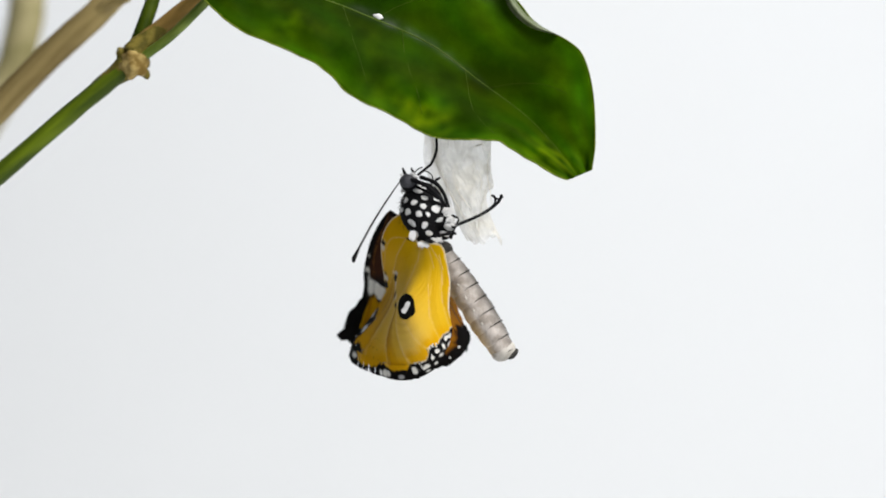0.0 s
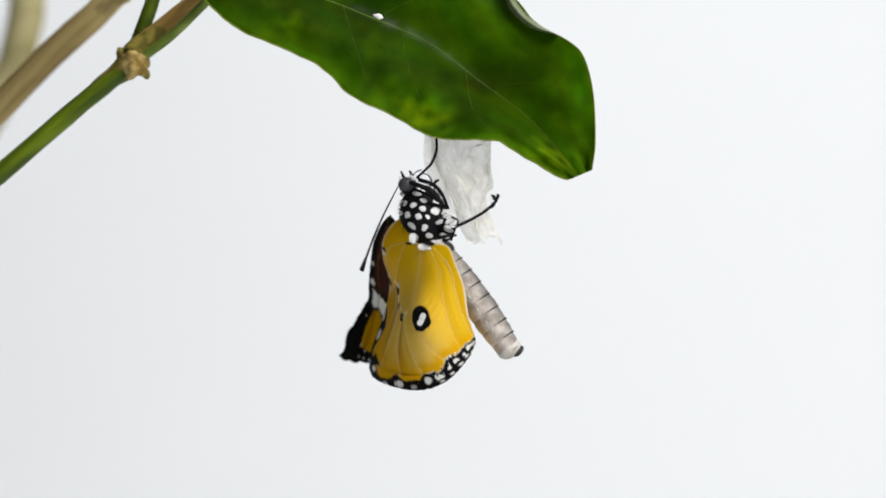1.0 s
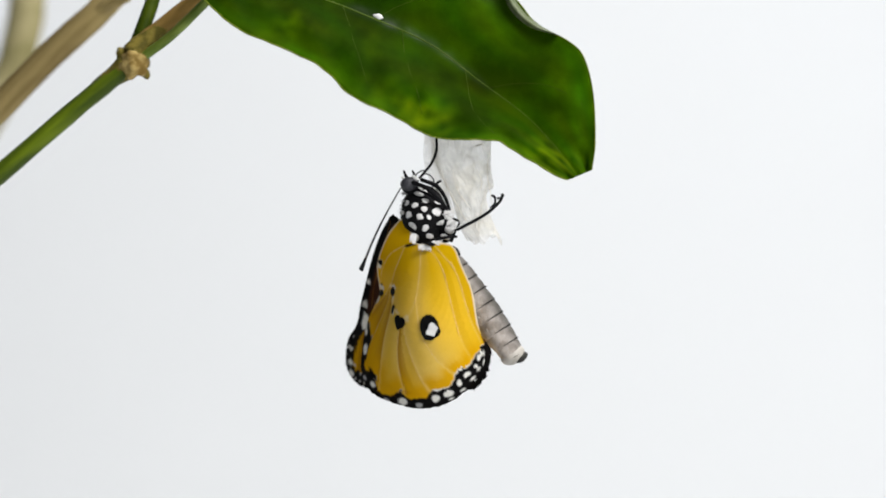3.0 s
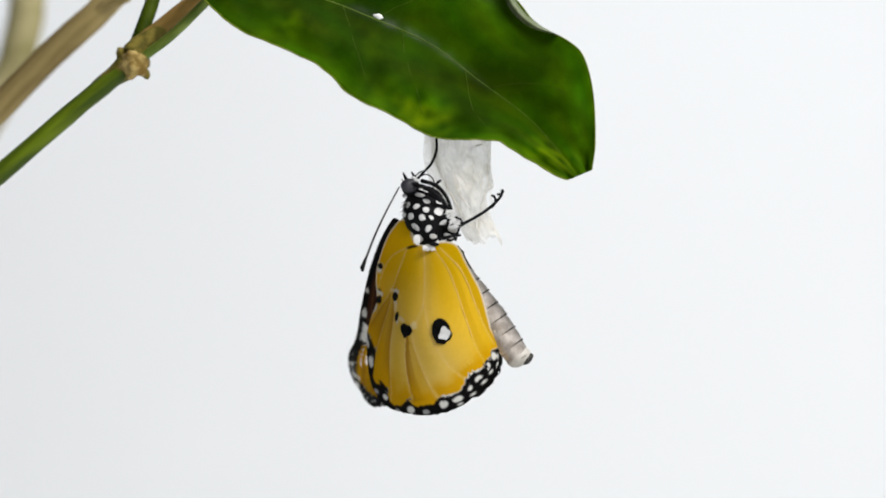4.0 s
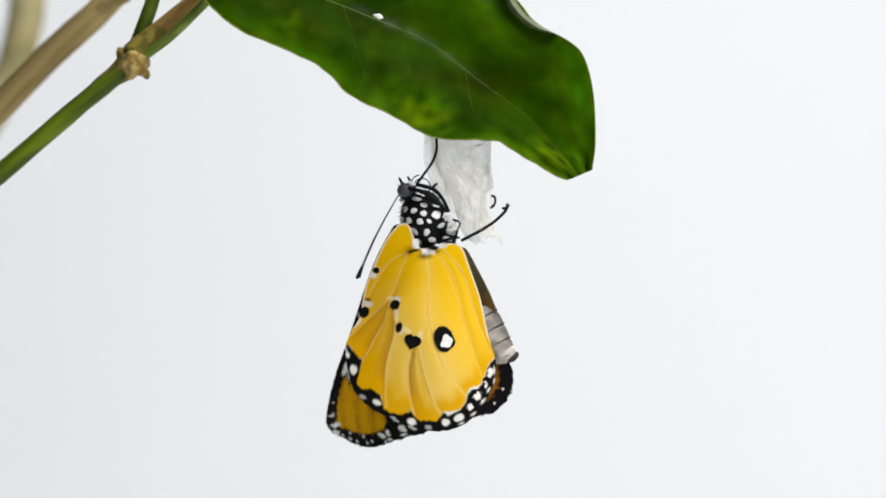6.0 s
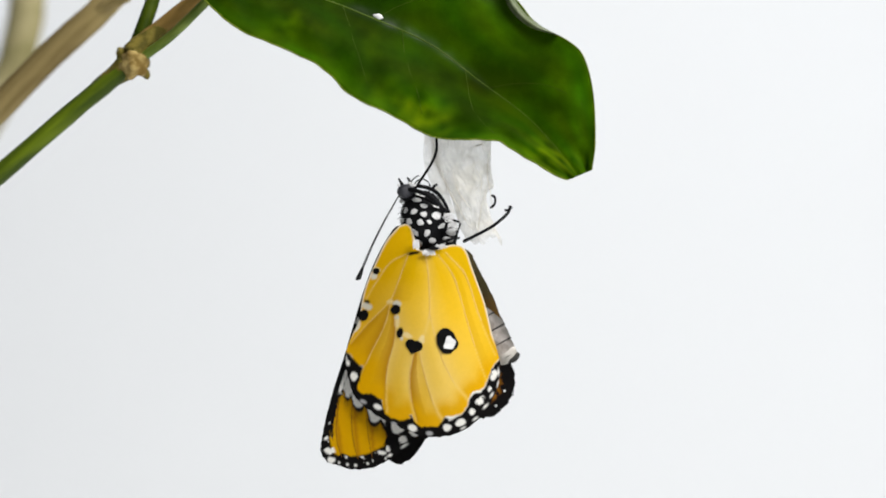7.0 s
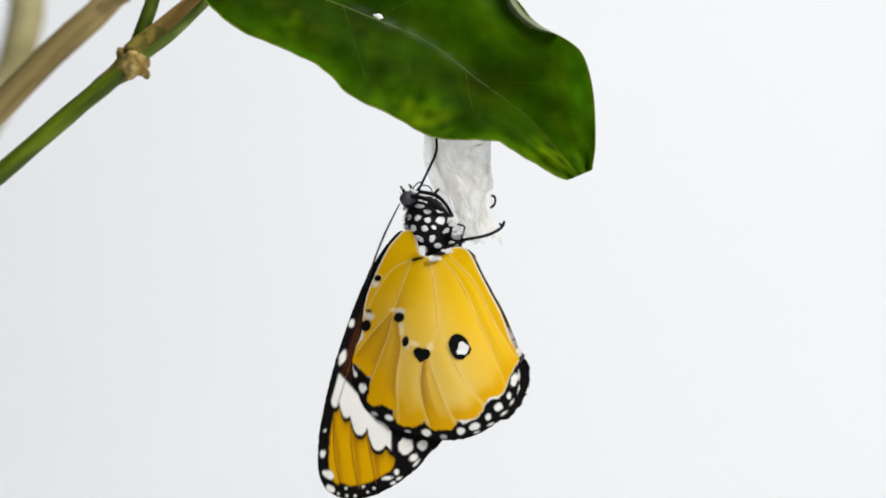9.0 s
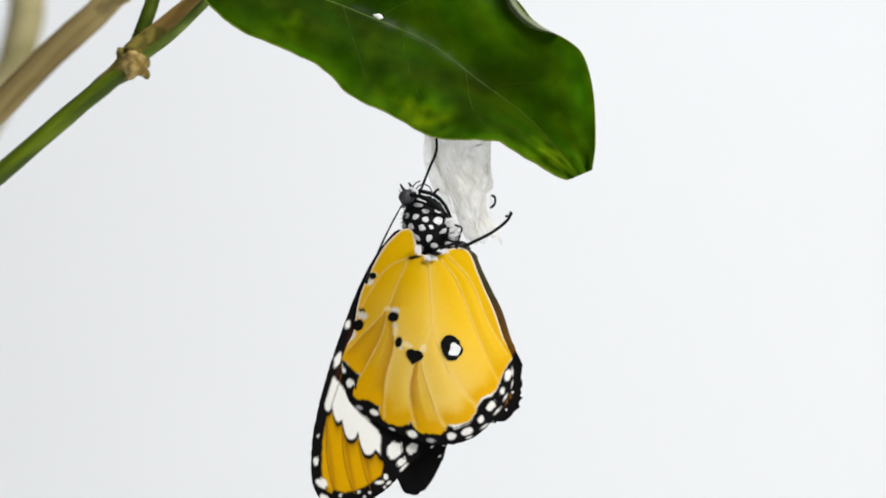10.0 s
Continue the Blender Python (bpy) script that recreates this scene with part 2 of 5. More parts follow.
def node_knob():
    v, f = blob((26 * K, 21 * K, 27 * K), 20, 28, 0.30, 1000, 3)
    ob = mesh_object("node", [p + W(237, 112, 10.9) for p in v], f, NODE, PLANT, "knobbly corky brown leaf node")
    for pts, r0, r1, mat in (([(160, 168, 13.0), (190, 144, 12.6), (226, 116, 12.2)], 13.5, 24, COLLAR), ([(300, 38, 12), (262, 70, 11.6), (234, 96, 11.4)], 11, 23, COLLAR)):
        v, f = tube(line(pts, 14), list(np.linspace(r0, r1, 14) * K), 16, 0.25, seed=r0)
        mesh_object("collar", v, f, mat, ob, "olive bark swelling into the node")
    for x, y, a, b in ((258, 131, 8, 10), (250, 122, 11, 11), (240, 118, 8, 6), (228, 100, 7, 6), (246, 102, 6, 8), (219, 98, 13, 13), (214, 93, 9, 9), (258, 108, 8, 14), (236, 84, 9, 10), (222, 126, 10, 8)):
        v, f = blob((a * K, 9 * K, b * K), 12, 16, 0.30, 1300, x)
        mesh_object("leaf_scar", [p + W(x, y, 10.2 if x in (240, 228, 246) else 11.5) for p in v], f, COLLAR if x in (219, 214, 258) else NODE, ob)


node_knob()

# Blade: rows of the leaf run from its lower edge over the midrib to its upper edge.
MIDRIB = [(400, -60, 4), (520, -20, 5), (640, 25, 5), (760, 78, 5), (850, 145, 4), (930, 205, 2), (985, 262, 0), (1025, 311, -1)]
LOWER = [(352, -8, 1), (420, 50, 0), (500, 85, -1), (570, 120, -1), (620, 168, -2), (690, 202, -2), (770, 243, -3), (870, 248, -3),
         (902, 262, -3), (955, 294, -2), (990, 314, -2), (1004, 318, -1)]
UPPER = [(440, -150, 10), (600, -190, 14), (780, -110, 9), (905, -8, 5), (950, 45, 3.5), (1000, 70, 2.5), (1032, 100, 1.5), (1049, 165, 0), (1053, 250, -1), (1047, 301, -1)]


def leaf():
    n, half = 170, 24
    mid, low, up = spline(MIDRIB, n), spline(LOWER, n), spline(UPPER, n)
    verts, cols, faces, shines = [], [], [], []
    for i in range(n):
        u = i / (n - 1)
        fat = math.sin(math.pi * min(1, 0.12 + u * 0.9))
        for k in range(2 * half + 1):
            s = (k - half) / half
            e = low[i] if s < 0 else up[i]
            a = abs(s)
            p = mid[i] * (1 - a) + e * a
            p[2] += -0.9 * fat * (1 - math.cos(2 * math.pi * a)) * (1 if s < 0 else 0.8)
            p[2] += 0.9 * noise.noise(Vector((u * 7, s * 2.2, 1.3))) * (0.4 + a)
            p[2] += 0.25 * math.cos(2 * math.pi * (u * 9 - a * 1.6)) * a * (1 - a) * 2
            if a > 0.97:
                p[1] += 2.0 * noise.noise(Vector((u * 30, s, 4)))
            verts.append(W(*p))
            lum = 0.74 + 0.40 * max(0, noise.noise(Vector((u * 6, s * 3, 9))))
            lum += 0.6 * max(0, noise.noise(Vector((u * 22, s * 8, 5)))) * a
            # glow of light through the lower margin, painted into the colour
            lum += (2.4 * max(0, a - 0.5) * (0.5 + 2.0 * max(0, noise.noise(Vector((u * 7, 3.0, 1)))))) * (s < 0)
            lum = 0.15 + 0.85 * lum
            # upper half painted lighter, most towards the tip, to offset its shade
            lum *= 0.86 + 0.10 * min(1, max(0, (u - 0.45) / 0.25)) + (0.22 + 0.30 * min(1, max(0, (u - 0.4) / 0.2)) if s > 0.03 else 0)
            mottle = 0.0
            for cu, cs, wu, ws, k2 in ((0.61, -0.80, 0.08, 0.26, 2.4), (0.90, -0.50, 0.05, 0.4, 1.5), (0.95, -0.2, 0.04, 0.4, 1.5), (0.97, 0.35, 0.03, 0.5, 0.9), (0.22, -0.6, 0.05, 0.3, 1.1), (0.50, -0.80, 0.05, 0.2, 0.8), (0.40, -0.35, 0.03, 0.2, 0.5)):
                mottle += k2 * math.exp(-((u - cu) / wu) ** 2 - ((s - cs) / ws) ** 2)
            mottle *= max(0, 0.55 + 1.0 * noise.noise(Vector((u * 34, s * 6, 31))) + 0.5 * noise.noise(Vector((u * 25, s * 4, 3))))
            # painted dimmer beside the midrib, where too much light falls
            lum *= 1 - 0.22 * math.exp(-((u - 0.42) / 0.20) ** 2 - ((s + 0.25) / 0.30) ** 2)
            lum += 0.8 * mottle
            warm = 0.88 + 0.22 * mottle + 0.35 * noise.noise(Vector((u * 9, s * 4, 21)))
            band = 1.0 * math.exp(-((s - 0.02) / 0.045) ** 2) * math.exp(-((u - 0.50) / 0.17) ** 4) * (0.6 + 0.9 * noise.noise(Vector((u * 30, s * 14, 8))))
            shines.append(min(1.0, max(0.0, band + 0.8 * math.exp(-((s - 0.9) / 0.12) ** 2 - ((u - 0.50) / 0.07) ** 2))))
            dent_shade = 0.35 * math.exp(-((u - 0.665) / 0.035) ** 2 - ((s + 0.10) / 0.12) ** 2)          # brown shade of a dent below the midrib, painted in
            cols.append((lum * warm, lum * (1 - dent_shade), lum * (0.6 + dent_shade), 1))
    m = 2 * half + 1
    for i in range(n - 1):
        for k in range(m - 1):
            a = i * m + k
            faces.append((a, a + 1, a + m + 1, a + m))
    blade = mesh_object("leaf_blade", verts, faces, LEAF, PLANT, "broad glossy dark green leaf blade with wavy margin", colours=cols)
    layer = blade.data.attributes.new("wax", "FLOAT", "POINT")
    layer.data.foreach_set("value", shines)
    solid = blade.modifiers.new("thickness", "SOLIDIFY")
    solid.thickness, solid.offset = 0.00025, 0
    v, f = tube([Vector(verts[i * m + half]) + Vector((0, -0.0001, 0)) for i in range(n - 12)], list(np.linspace(2.6, 0.6, n - 12) * K), 8)
    mesh_object("midrib", v, f, RIB, blade)
    for rim, r in (([verts[i * m] for i in range(n)], 1.7), ([verts[i * m + 2 * half] for i in range(n // 2, n)], 1.3)):
        v, f = tube([Vector(p) + Vector((0, -0.0001, 0)) for p in rim], [r * K] * len(rim), 6)
        mesh_object("leaf_margin", v, f, MARGIN, blade, "thin pale yellow-green leaf margin")
    for u0, s in ((0.30, -1), (0.45, -1), (0.63, -1), (0.38, 1), (0.70, 1)):
        pts = []
        for q in np.linspace(0, 0.86, 14):
            i = min(n - 1, int((u0 + 0.16 * q + 0.05 * q * q) * (n - 1)))
            pts.append(Vector(verts[i * m + half + int(round(s * q * half))]) + Vector((0, -0.00016, 0)))
        v, f = tube([Vector(p) for p in spline(pts[::3], 16)], list(np.linspace(0.55, 0.25, 16) * K), 6)
        mesh_object("side_vein", v, f, RIB, blade)


leaf()


def curled_margin():
    """The upper edge of the blade rolls over and shows its paler underside."""
    outer, inner = spline([(895, -30), (922, 12), (955, 44), (990, 63)], 24), spline([(882, -30), (902, 16), (936, 48), (990, 63)], 24)
    verts, faces = [], []
    for i in range(24):
        for k in range(7):
            q = k / 6
            p = inner[i] * (1 - q) + outer[i] * q
            verts.append(W(p[0], p[1], 4.6 - 2.2 * math.sin(math.pi * q) + 1.0 * q - 3.0 * i / 23))
    for i in range(23):
        for k in range(6):
            a = i * 7 + k
            faces.append((a, a + 1, a + 8, a + 7))
    mesh_object("curled_margin", verts, faces, PALE_LEAF, PLANT, "pale rolled-over leaf edge")


PALE_LEAF = material("leaf_underside", (0.13, 0.15, 0.085), 0.5, (0.075, 0.10, 0.03), 260, 0.3, 0.25)
curled_margin()


def speck():
    """A small white fleck dried onto the leaf beside its midrib."""
    v, f = blob((9 * K, 3 * K, 4.5 * K), 10, 14, 0.4, 1500, 2)
    spin = Matrix.Rotation(radians(18), 3, "Y")
    at = W(669, 29, 0.9)
    ob = mesh_object("fleck", [spin @ p + at for p in v], f, WHITE)
    tagged(ob, "small dried white fleck on the leaf", "fleck")


speck()

BRANCH = tagged(new("branch"), "bare brown woody branch rising behind the green stem", "branch")
stem_part("bark", [(-700, 3500, 42), (-640, 1900, 42), (-420, 760, 42), (-130, 330, 41), (-10, 200, 40), (95, 92, 40), (185, 10, 40), (300, -120, 42)],
          31, 27, BARK, 80, BRANCH, seed=4)
stem_part("stub", [(150, 38, 40), (190, 8, 38), (226, -6, 36)], 15, 11, BARK, 10, BRANCH, seed=6)
FAR = tagged(new("trunk"), "pale grey-brown trunk far behind the branches", "trunk")
stem_part("bark", [(-700, 4700, 150), (-560, 1800, 150), (-200, 480, 150), (-50, 250, 150), (12, 150, 150), (38, 80, 150), (48, 10, 150), (52, -140, 150)], 66, 44, GREYWOOD, 60, FAR, seed=8)


# ---------------------------------------------------------------- empty pupal shell
def shell_material():
    m = bpy.data.materials.new("pupal_skin")
    m.use_nodes = True
    n, l = m.node_tree.nodes, m.node_tree.links
    b = n["Principled BSDF"]
    b.inputs["Roughness"].default_value = 0.35
    b.inputs["Base Color"].default_value = (0.72, 0.71, 0.68, 1)
    co, nz = n.new("ShaderNodeTexCoord"), n.new("ShaderNodeTexNoise")
    nz.inputs["Scale"].default_value, nz.inputs["Detail"].default_value = 420, 6
    l.new(co.outputs["Object"], nz.inputs["Vector"])
    ramp = n.new("ShaderNodeValToRGB")
    ramp.color_ramp.elements[0].position, ramp.color_ramp.elements[1].position = 0.35, 0.62
    ramp.color_ramp.elements[0].color, ramp.color_ramp.elements[1].color = (0.90, 0.88, 0.82, 1), (0.985, 0.98, 0.955, 1)
    l.new(nz.outputs["Fac"], ramp.inputs["Fac"])
    l.new(ramp.outputs["Color"], b.inputs["Base Color"])
    bp = n.new("ShaderNodeBump")
    bp.inputs["Strength"].default_value, bp.inputs["Distance"].default_value = 0.7, 0.0004
    l.new(nz.outputs["Fac"], bp.inputs["Height"])
    l.new(bp.outputs["Normal"], b.inputs["Normal"])
    t, ms, tr, mt = (n.new("ShaderNodeBsdfTranslucent"), n.new("ShaderNodeMixShader"), n.new("ShaderNodeBsdfTransparent"), n.new("ShaderNodeMixShader"))
    l.new(ramp.outputs["Color"], t.inputs["Color"])
    ms.inputs[0].default_value = 0.62
    l.new(b.outputs[0], ms.inputs[1])
    l.new(t.outputs[0], ms.inputs[2])
    thin = n.new("ShaderNodeMapRange")
    thin.inputs["From Min"].default_value, thin.inputs["From Max"].default_value = 0.35, 0.65
    thin.inputs["To Min"].default_value, thin.inputs["To Max"].default_value = 0.15, 0.55
    l.new(nz.outputs["Fac"], thin.inputs["Value"])
    l.new(thin.outputs[0], mt.inputs[0])
    l.new(ms.outputs[0], mt.inputs[1])
    l.new(tr.outputs[0], mt.inputs[2])
    l.new(mt.outputs[0], n["Material Output"].inputs["Surface"])
    return m


SKIN = shell_material()
CREASE = material("dry_crease", (0.64, 0.615, 0.55), 0.6, (0.80, 0.78, 0.72), 900, 0.3, 0.2, translucent=0.4)


def shell():
    top = tagged(new("pupal_shell"), "crumpled translucent white empty pupal shell hanging under the leaf", "pupal shell")
    left = spline([(763, 225), (768, 285), (784, 320), (799, 352), (812, 398), (826, 424)], 84)
    right = spline([(868, 225), (869, 295), (873, 328), (863, 337), (861, 352), (868, 380), (877, 404), (888, 424)], 84)
    verts, faces, sides = [], [], 120
    for i in range(84):
        q = i / 83
        c, w = (left[i] + right[i]) / 2, (right[i][0] - left[i][0]) / 2
        for k in range(sides):
            a = 2 * math.pi * k / sides
            x, d = math.cos(a), math.sin(a)
            cr = noise.noise(Vector((x * 1.8, d * 1.8, q * 4.5))) + 1.3 * (0.35 - abs(noise.noise(Vector((x * 2.6 + q * 2, d * 2.6, q * 4.2 + 7))))) + 0.6 * (0.3 - abs(noise.noise(Vector((x * 5, d * 5, q * 8)))))
            fine = 0.3 - abs(noise.noise(Vector((x * 9 + 3, d * 9, q * 10 + 2 * x)))) + 0.5 * (0.3 - abs(noise.noise(Vector((x * 19, d * 19, q * 22)))))
            y = c[1] + (left[i][1] - right[i][1]) / 2 * (-x) + 7 * q ** 3 * (math.sin(3 * a + 1) + 0.6 * math.sin(7 * a))
            verts.append(W(c[0] + x * w * (1 + 0.03 * cr), y, 3.5 + d * (2.6 - 1.2 * q) * (1 + 0.5 * cr) + 0.5 * cr + 0.35 * fine))
    for i in range(83):
        for k in range(sides):
            a, b = i * sides + k, i * sides + (k + 1) % sides
            faces.append((a, b, b + sides, a + sides))
    mesh_object("skin", verts, faces, SKIN, top)
    # thickened brownish creases where the skin has folded
    rng = random.Random(11)
    for pts in ([(776, 290), (792, 330), (815, 375), (836, 408)], [(868, 262), (862, 300), (868, 345), (872, 372)], [(858, 340), (850, 380), (846, 418)],
                [(800, 300), (812, 340), (835, 372)], [(833, 262), (846, 258), (858, 254)], [(840, 300), (852, 318), (850, 340)]):
        path = spline(pts, 14)
        v, f = tube([W(x + rng.uniform(-.8, .8), y, 0.9 + 0.2 * rng.random()) for x, y in path], [0.8 * K * (0.3 + math.sin(math.pi * i / 13)) for i in range(14)], 5, 0.4)
        mesh_object("crease", v, f, CREASE, top)
    # loose flap on the side where it split
    verts, faces = [], []
    e = spline([(752, 232), (750, 285), (765, 330), (790, 372)], 20)
    f = spline([(776, 232), (778, 290), (792, 335), (806, 380)], 20)
    for i in range(20):
        for k in range(6):
            p = e[i] * (1 - k / 5) + f[i] * k / 5
            verts.append(W(p[0], p[1], 3.0 + 0.7 * noise.noise(Vector((i * 0.3, k * 0.5, 2)))))
    for i in range(19):
        for k in range(5):
            a = i * 6 + k
            faces.append((a, a + 1, a + 7, a + 6))
    mesh_object("split_flap", verts, faces, SKIN, top)
    v, f = tube(line([(812, 215, 3.5), (815, 232, 3.5), (818, 246, 3.5)], 8), [3 * K] * 8, 8)
    mesh_object("stalk", v, f, CUTICLE, top)


shell()


# ---------------------------------------------------------------- butterfly
BUTTERFLY = tagged(new("butterfly"), "newly hatched orange butterfly with black white-spotted margins hanging from the shell", "butterfly")
BODY_AT = (764, 410)          # the body's own origin on the sheet, wings fully spread
BODY_REST = Matrix.Translation(W(*BODY_AT, 0))


def at_body(x, y, d=0.0):
    return W(x, y, d) - W(*BODY_AT, 0)


THORAX_C, THORAX_R = (759, 401, 2.8), (42, 42, 56)
THORAX_TILT = -16.0


def thorax():
    c = at_body(*THORAX_C)
    m = Matrix.Translation(c) @ pose(0, 0, 0, 0, THORAX_TILT, 0).to_3x3().to_4x4()
    v, f = blob([r * K for r in THORAX_R], 24, 32, 0.05, 900)
    ob = mesh_object("thorax", [m @ p for p in v], f, CUTICLE, BUTTERFLY, "furry black thorax with white spots")
    inv = m.inverted()
    rx, ry, rz = [r * K for r in THORAX_R]
    for x, y, a, b, turn in THORAX_SPOTS:
        verts, faces = [], []
        for ring in range(4):
            for k in range(14):
                w = 2 * math.pi * k / 14
                wob = 1 + 0.36 * noise.noise(Vector((x + math.cos(w), y + math.sin(w), 0)))
                px, py = 0.92 * a * ring / 3 * math.cos(w) * wob, 0.92 * b * ring / 3 * math.sin(w) * wob
                t = radians(turn)
                q = inv @ at_body(x + px * math.cos(t) - py * math.sin(t), y + px * math.sin(t) + py * math.cos(t), 0)
                r2 = (q.x / rx) ** 2 + (q.z / rz) ** 2
                depth = -ry * math.sqrt(max(0.02, 1 - r2)) - (0.10 - 0.05 * ring / 3) * MM
                verts.append(m @ Vector((q.x, depth * 1.04, q.z)))
        for ring in range(3):
            for k in range(14):
                i, j = ring * 14 + k, ring * 14 + (k + 1) % 14
                faces.append((i, j, j + 14, i + 14))
        mesh_object("white_spot", verts, faces, WHITE, ob)
    rng = random.Random(4)
    verts, faces = [], []
    for _ in range(520):
        a, b = rng.uniform(0, 2 * math.pi), math.acos(rng.uniform(-1, 1))
        nrm = Vector((math.sin(b) * math.cos(a), math.sin(b) * math.sin(a), math.cos(b)))
        if nrm.y > 0.5:
            continue
        p = Vector((nrm.x * rx, nrm.y * ry, nrm.z * rz))
        way = (nrm + Vector((rng.uniform(-.5, .5), rng.uniform(-.5, .5), rng.uniform(-1.0, 0)))).normalized()
        s = way.cross(Vector((rng.random(), 1, rng.random()))).normalized() * 0.5 * K
        i = len(verts)
        verts += [m @ (p - s), m @ (p + s), m @ (p + way * rng.uniform(4, 9) * K)]
        faces.append((i, i + 1, i + 2))
    mesh_object("fur", verts, faces, CUTICLE, ob)
    return ob


THORAX_SPOTS = [(723, 382, 6, 6, 0), (740, 384, 6.2, 5.4, 0), (757, 374, 7.5, 4.2, 10), (757, 389, 6.5, 5.4, 0), (779, 391, 8.8, 7.6, 0), (731, 402, 5.6, 6.5, 0),
                (751, 403, 6.4, 6, 0), (767, 402, 5.5, 3.6, 35), (790, 409, 9, 4.6, -35), (741, 421, 9.5, 4.6, 38), (763, 422, 5.4, 7.5, 30), (773, 435, 7.5, 5, 15)]
THORAX_SPOTS += [(747, 441, 8, 8.5, 0), (766, 453, 9, 3.6, 8), (743, 363, 11, 4.4, 5), (719, 365, 7, 3.6, -10), (779, 374, 7, 3, 20), (797, 386, 6, 3.6, -50), (802, 398, 8, 3, -25), (718, 400, 4.5, 5, 0)]


def head():
    c = at_body(728, 352, 1.6)
    v, f = blob((17 * K, 17 * K, 15 * K), 16, 22, 0.08, 900)
    ob = mesh_object("head", [p + c for p in v], f, CUTICLE, BUTTERFLY, "small black head with white flecks")
    v, f = blob((15 * K, 9 * K, 12.5 * K), 14, 20, 0.02, 900)
    mesh_object("eye", [Matrix.Rotation(radians(-12), 3, 'Y') @ p + at_body(724, 348, 0.4) for p in v], f, EYE_MAT, ob, "dark grey compound eye")
    for x, y, a, b in ((712, 338, 3, 2.5), (736, 338, 6, 3), (745, 353, 4, 5), (731, 334, 4, 2.5), (752, 358, 6, 3)):
        v, f = blob((a * K, 3 * K, b * K), 8, 12, 0.1, 900)
        mesh_object("white_fleck", [p + at_body(x, y, 0.3) for p in v], f, WHITE, ob)
    for pts in ([(721, 341, 1), (716, 333, 1), (712, 326, 1)], [(735, 340, 1.5), (731, 330, 1.5), (727, 324, 1.5)]):
        v, f = tube([at_body(*p) for p in spline(pts, 8)], [r * K for r in np.linspace(4, 1.5, 8)], 8, 0.1)
        mesh_object("palp", v, f, CUTICLE, ob)
    coil = [at_body(752 + (16 - a * 1.1) * math.cos(a), 341 - (16 - a * 1.1) * math.sin(a), 1.2) for a in np.linspace(3.3, -4.5, 40)]
    v, f = tube(coil, [1.3 * K] * 40, 6)
    mesh_object("proboscis", v, f, CUTICLE, ob, "thin coiled black proboscis")
    for pts, r in (([(730, 345, 0), (756, 351, -1.2), (778, 366, -1.2), (797, 384, 0.2)], 4.2), ([(745, 338, 1.0), (772, 345, 0.5), (790, 362, 0), (802, 386, 1)], 4.0),
                   ([(772, 348, 1), (774, 340, 1), (780, 335, 1)], 3.0), ([(740, 356, 0), (760, 362, -1.0), (782, 374, -1.2)], 2.6),
                   ([(790, 400, -.8), (806, 398, -.9), (820, 402, 0.2)], 2.6), ([(784, 440, -1.0), (806, 432, -.9), (820, 430, 0)], 3.2),
                   ([(812, 440, -.6), (817, 420, -.6), (822, 404, 0.3)], 2.4), ([(800, 408, -1), (812, 410, -1), (818, 418, 0)], 2.4)):
        v, f = tube([at_body(*p) for p in spline(pts, 14)], [r * K * (1 - 0.3 * i / 13) for i in range(14)], 8, 0.1)
        mesh_object("folded_leg", v, f, CUTICLE, BUTTERFLY)
    rng = random.Random(7)
    for x, y, a, b, count, way in ((744, 440, 6, 7, 130, (0.2, 1)), (766, 454, 11, 3, 110, (0.1, 1)), (786, 444, 9, 3, 60, (0.8, 0.5)), (799, 394, 9, 8, 60, (1, -0.35)), (806, 412, 9, 7, 50, (1, -0.45))):
        verts, faces = [], []
        for _ in range(count):
            q, w = rng.uniform(0, 1) ** 0.5, rng.uniform(0, 2 * math.pi)
            root = np.array((x + a * q * math.cos(w), y + b * q * math.sin(w)))
            go = np.array(way) + (rng.uniform(-0.5, 0.5), rng.uniform(-0.5, 0.5))
            go = go / np.linalg.norm(go) * rng.uniform(4, 9)
            side = np.array((-go[1], go[0])) / np.linalg.norm(go) * rng.uniform(0.6, 1.1)
            d = -1.3 - 0.25 * rng.random()
            k = len(verts)
            verts += [at_body(*(root - side), d), at_body(*(root + side), d), at_body(*(root + go * 0.6 + side * 0.8), d - 0.03), at_body(*(root + go), d)]
            faces += [(k, k + 1, k + 2), (k, k + 2, k + 3)]
        mesh_object("white_tuft", verts, faces, WHITE, BUTTERFLY, "tuft of white hair at the wing base")
    v, f = blob((9 * K, 4 * K, 3.5 * K), 10, 14, 0.3, 1500, 2)
    mesh_object("black_tuft", [p + at_body(775, 449, -1.7) for p in v], f, CUTICLE, BUTTERFLY)
    v, f = blob((22 * K, 20 * K, 24 * K), 14, 18, 0.12, 900)
    hip = mesh_object("hip", [p + at_body(797, 420, 2.0) for p in v], f, CUTICLE, BUTTERFLY, "black leg base with white patches")
    for x, y, a, b, t in ((808, 404, 8, 4, -15), (806, 420, 9, 6, 10), (800, 433, 9, 4.5, 15), (791, 440, 6, 3, 0), (813, 412, 4, 3, 0)):
        v, f = blob((a * K, 3 * K, b * K), 8, 12, 0.15, 900, x)
        spin = Matrix.Rotation(radians(t), 3, "Y")
        mesh_object("white_patch", [spin @ p + at_body(x, y, 0.3) for p in v], f, WHITE, hip)
    return ob


thorax()
head()


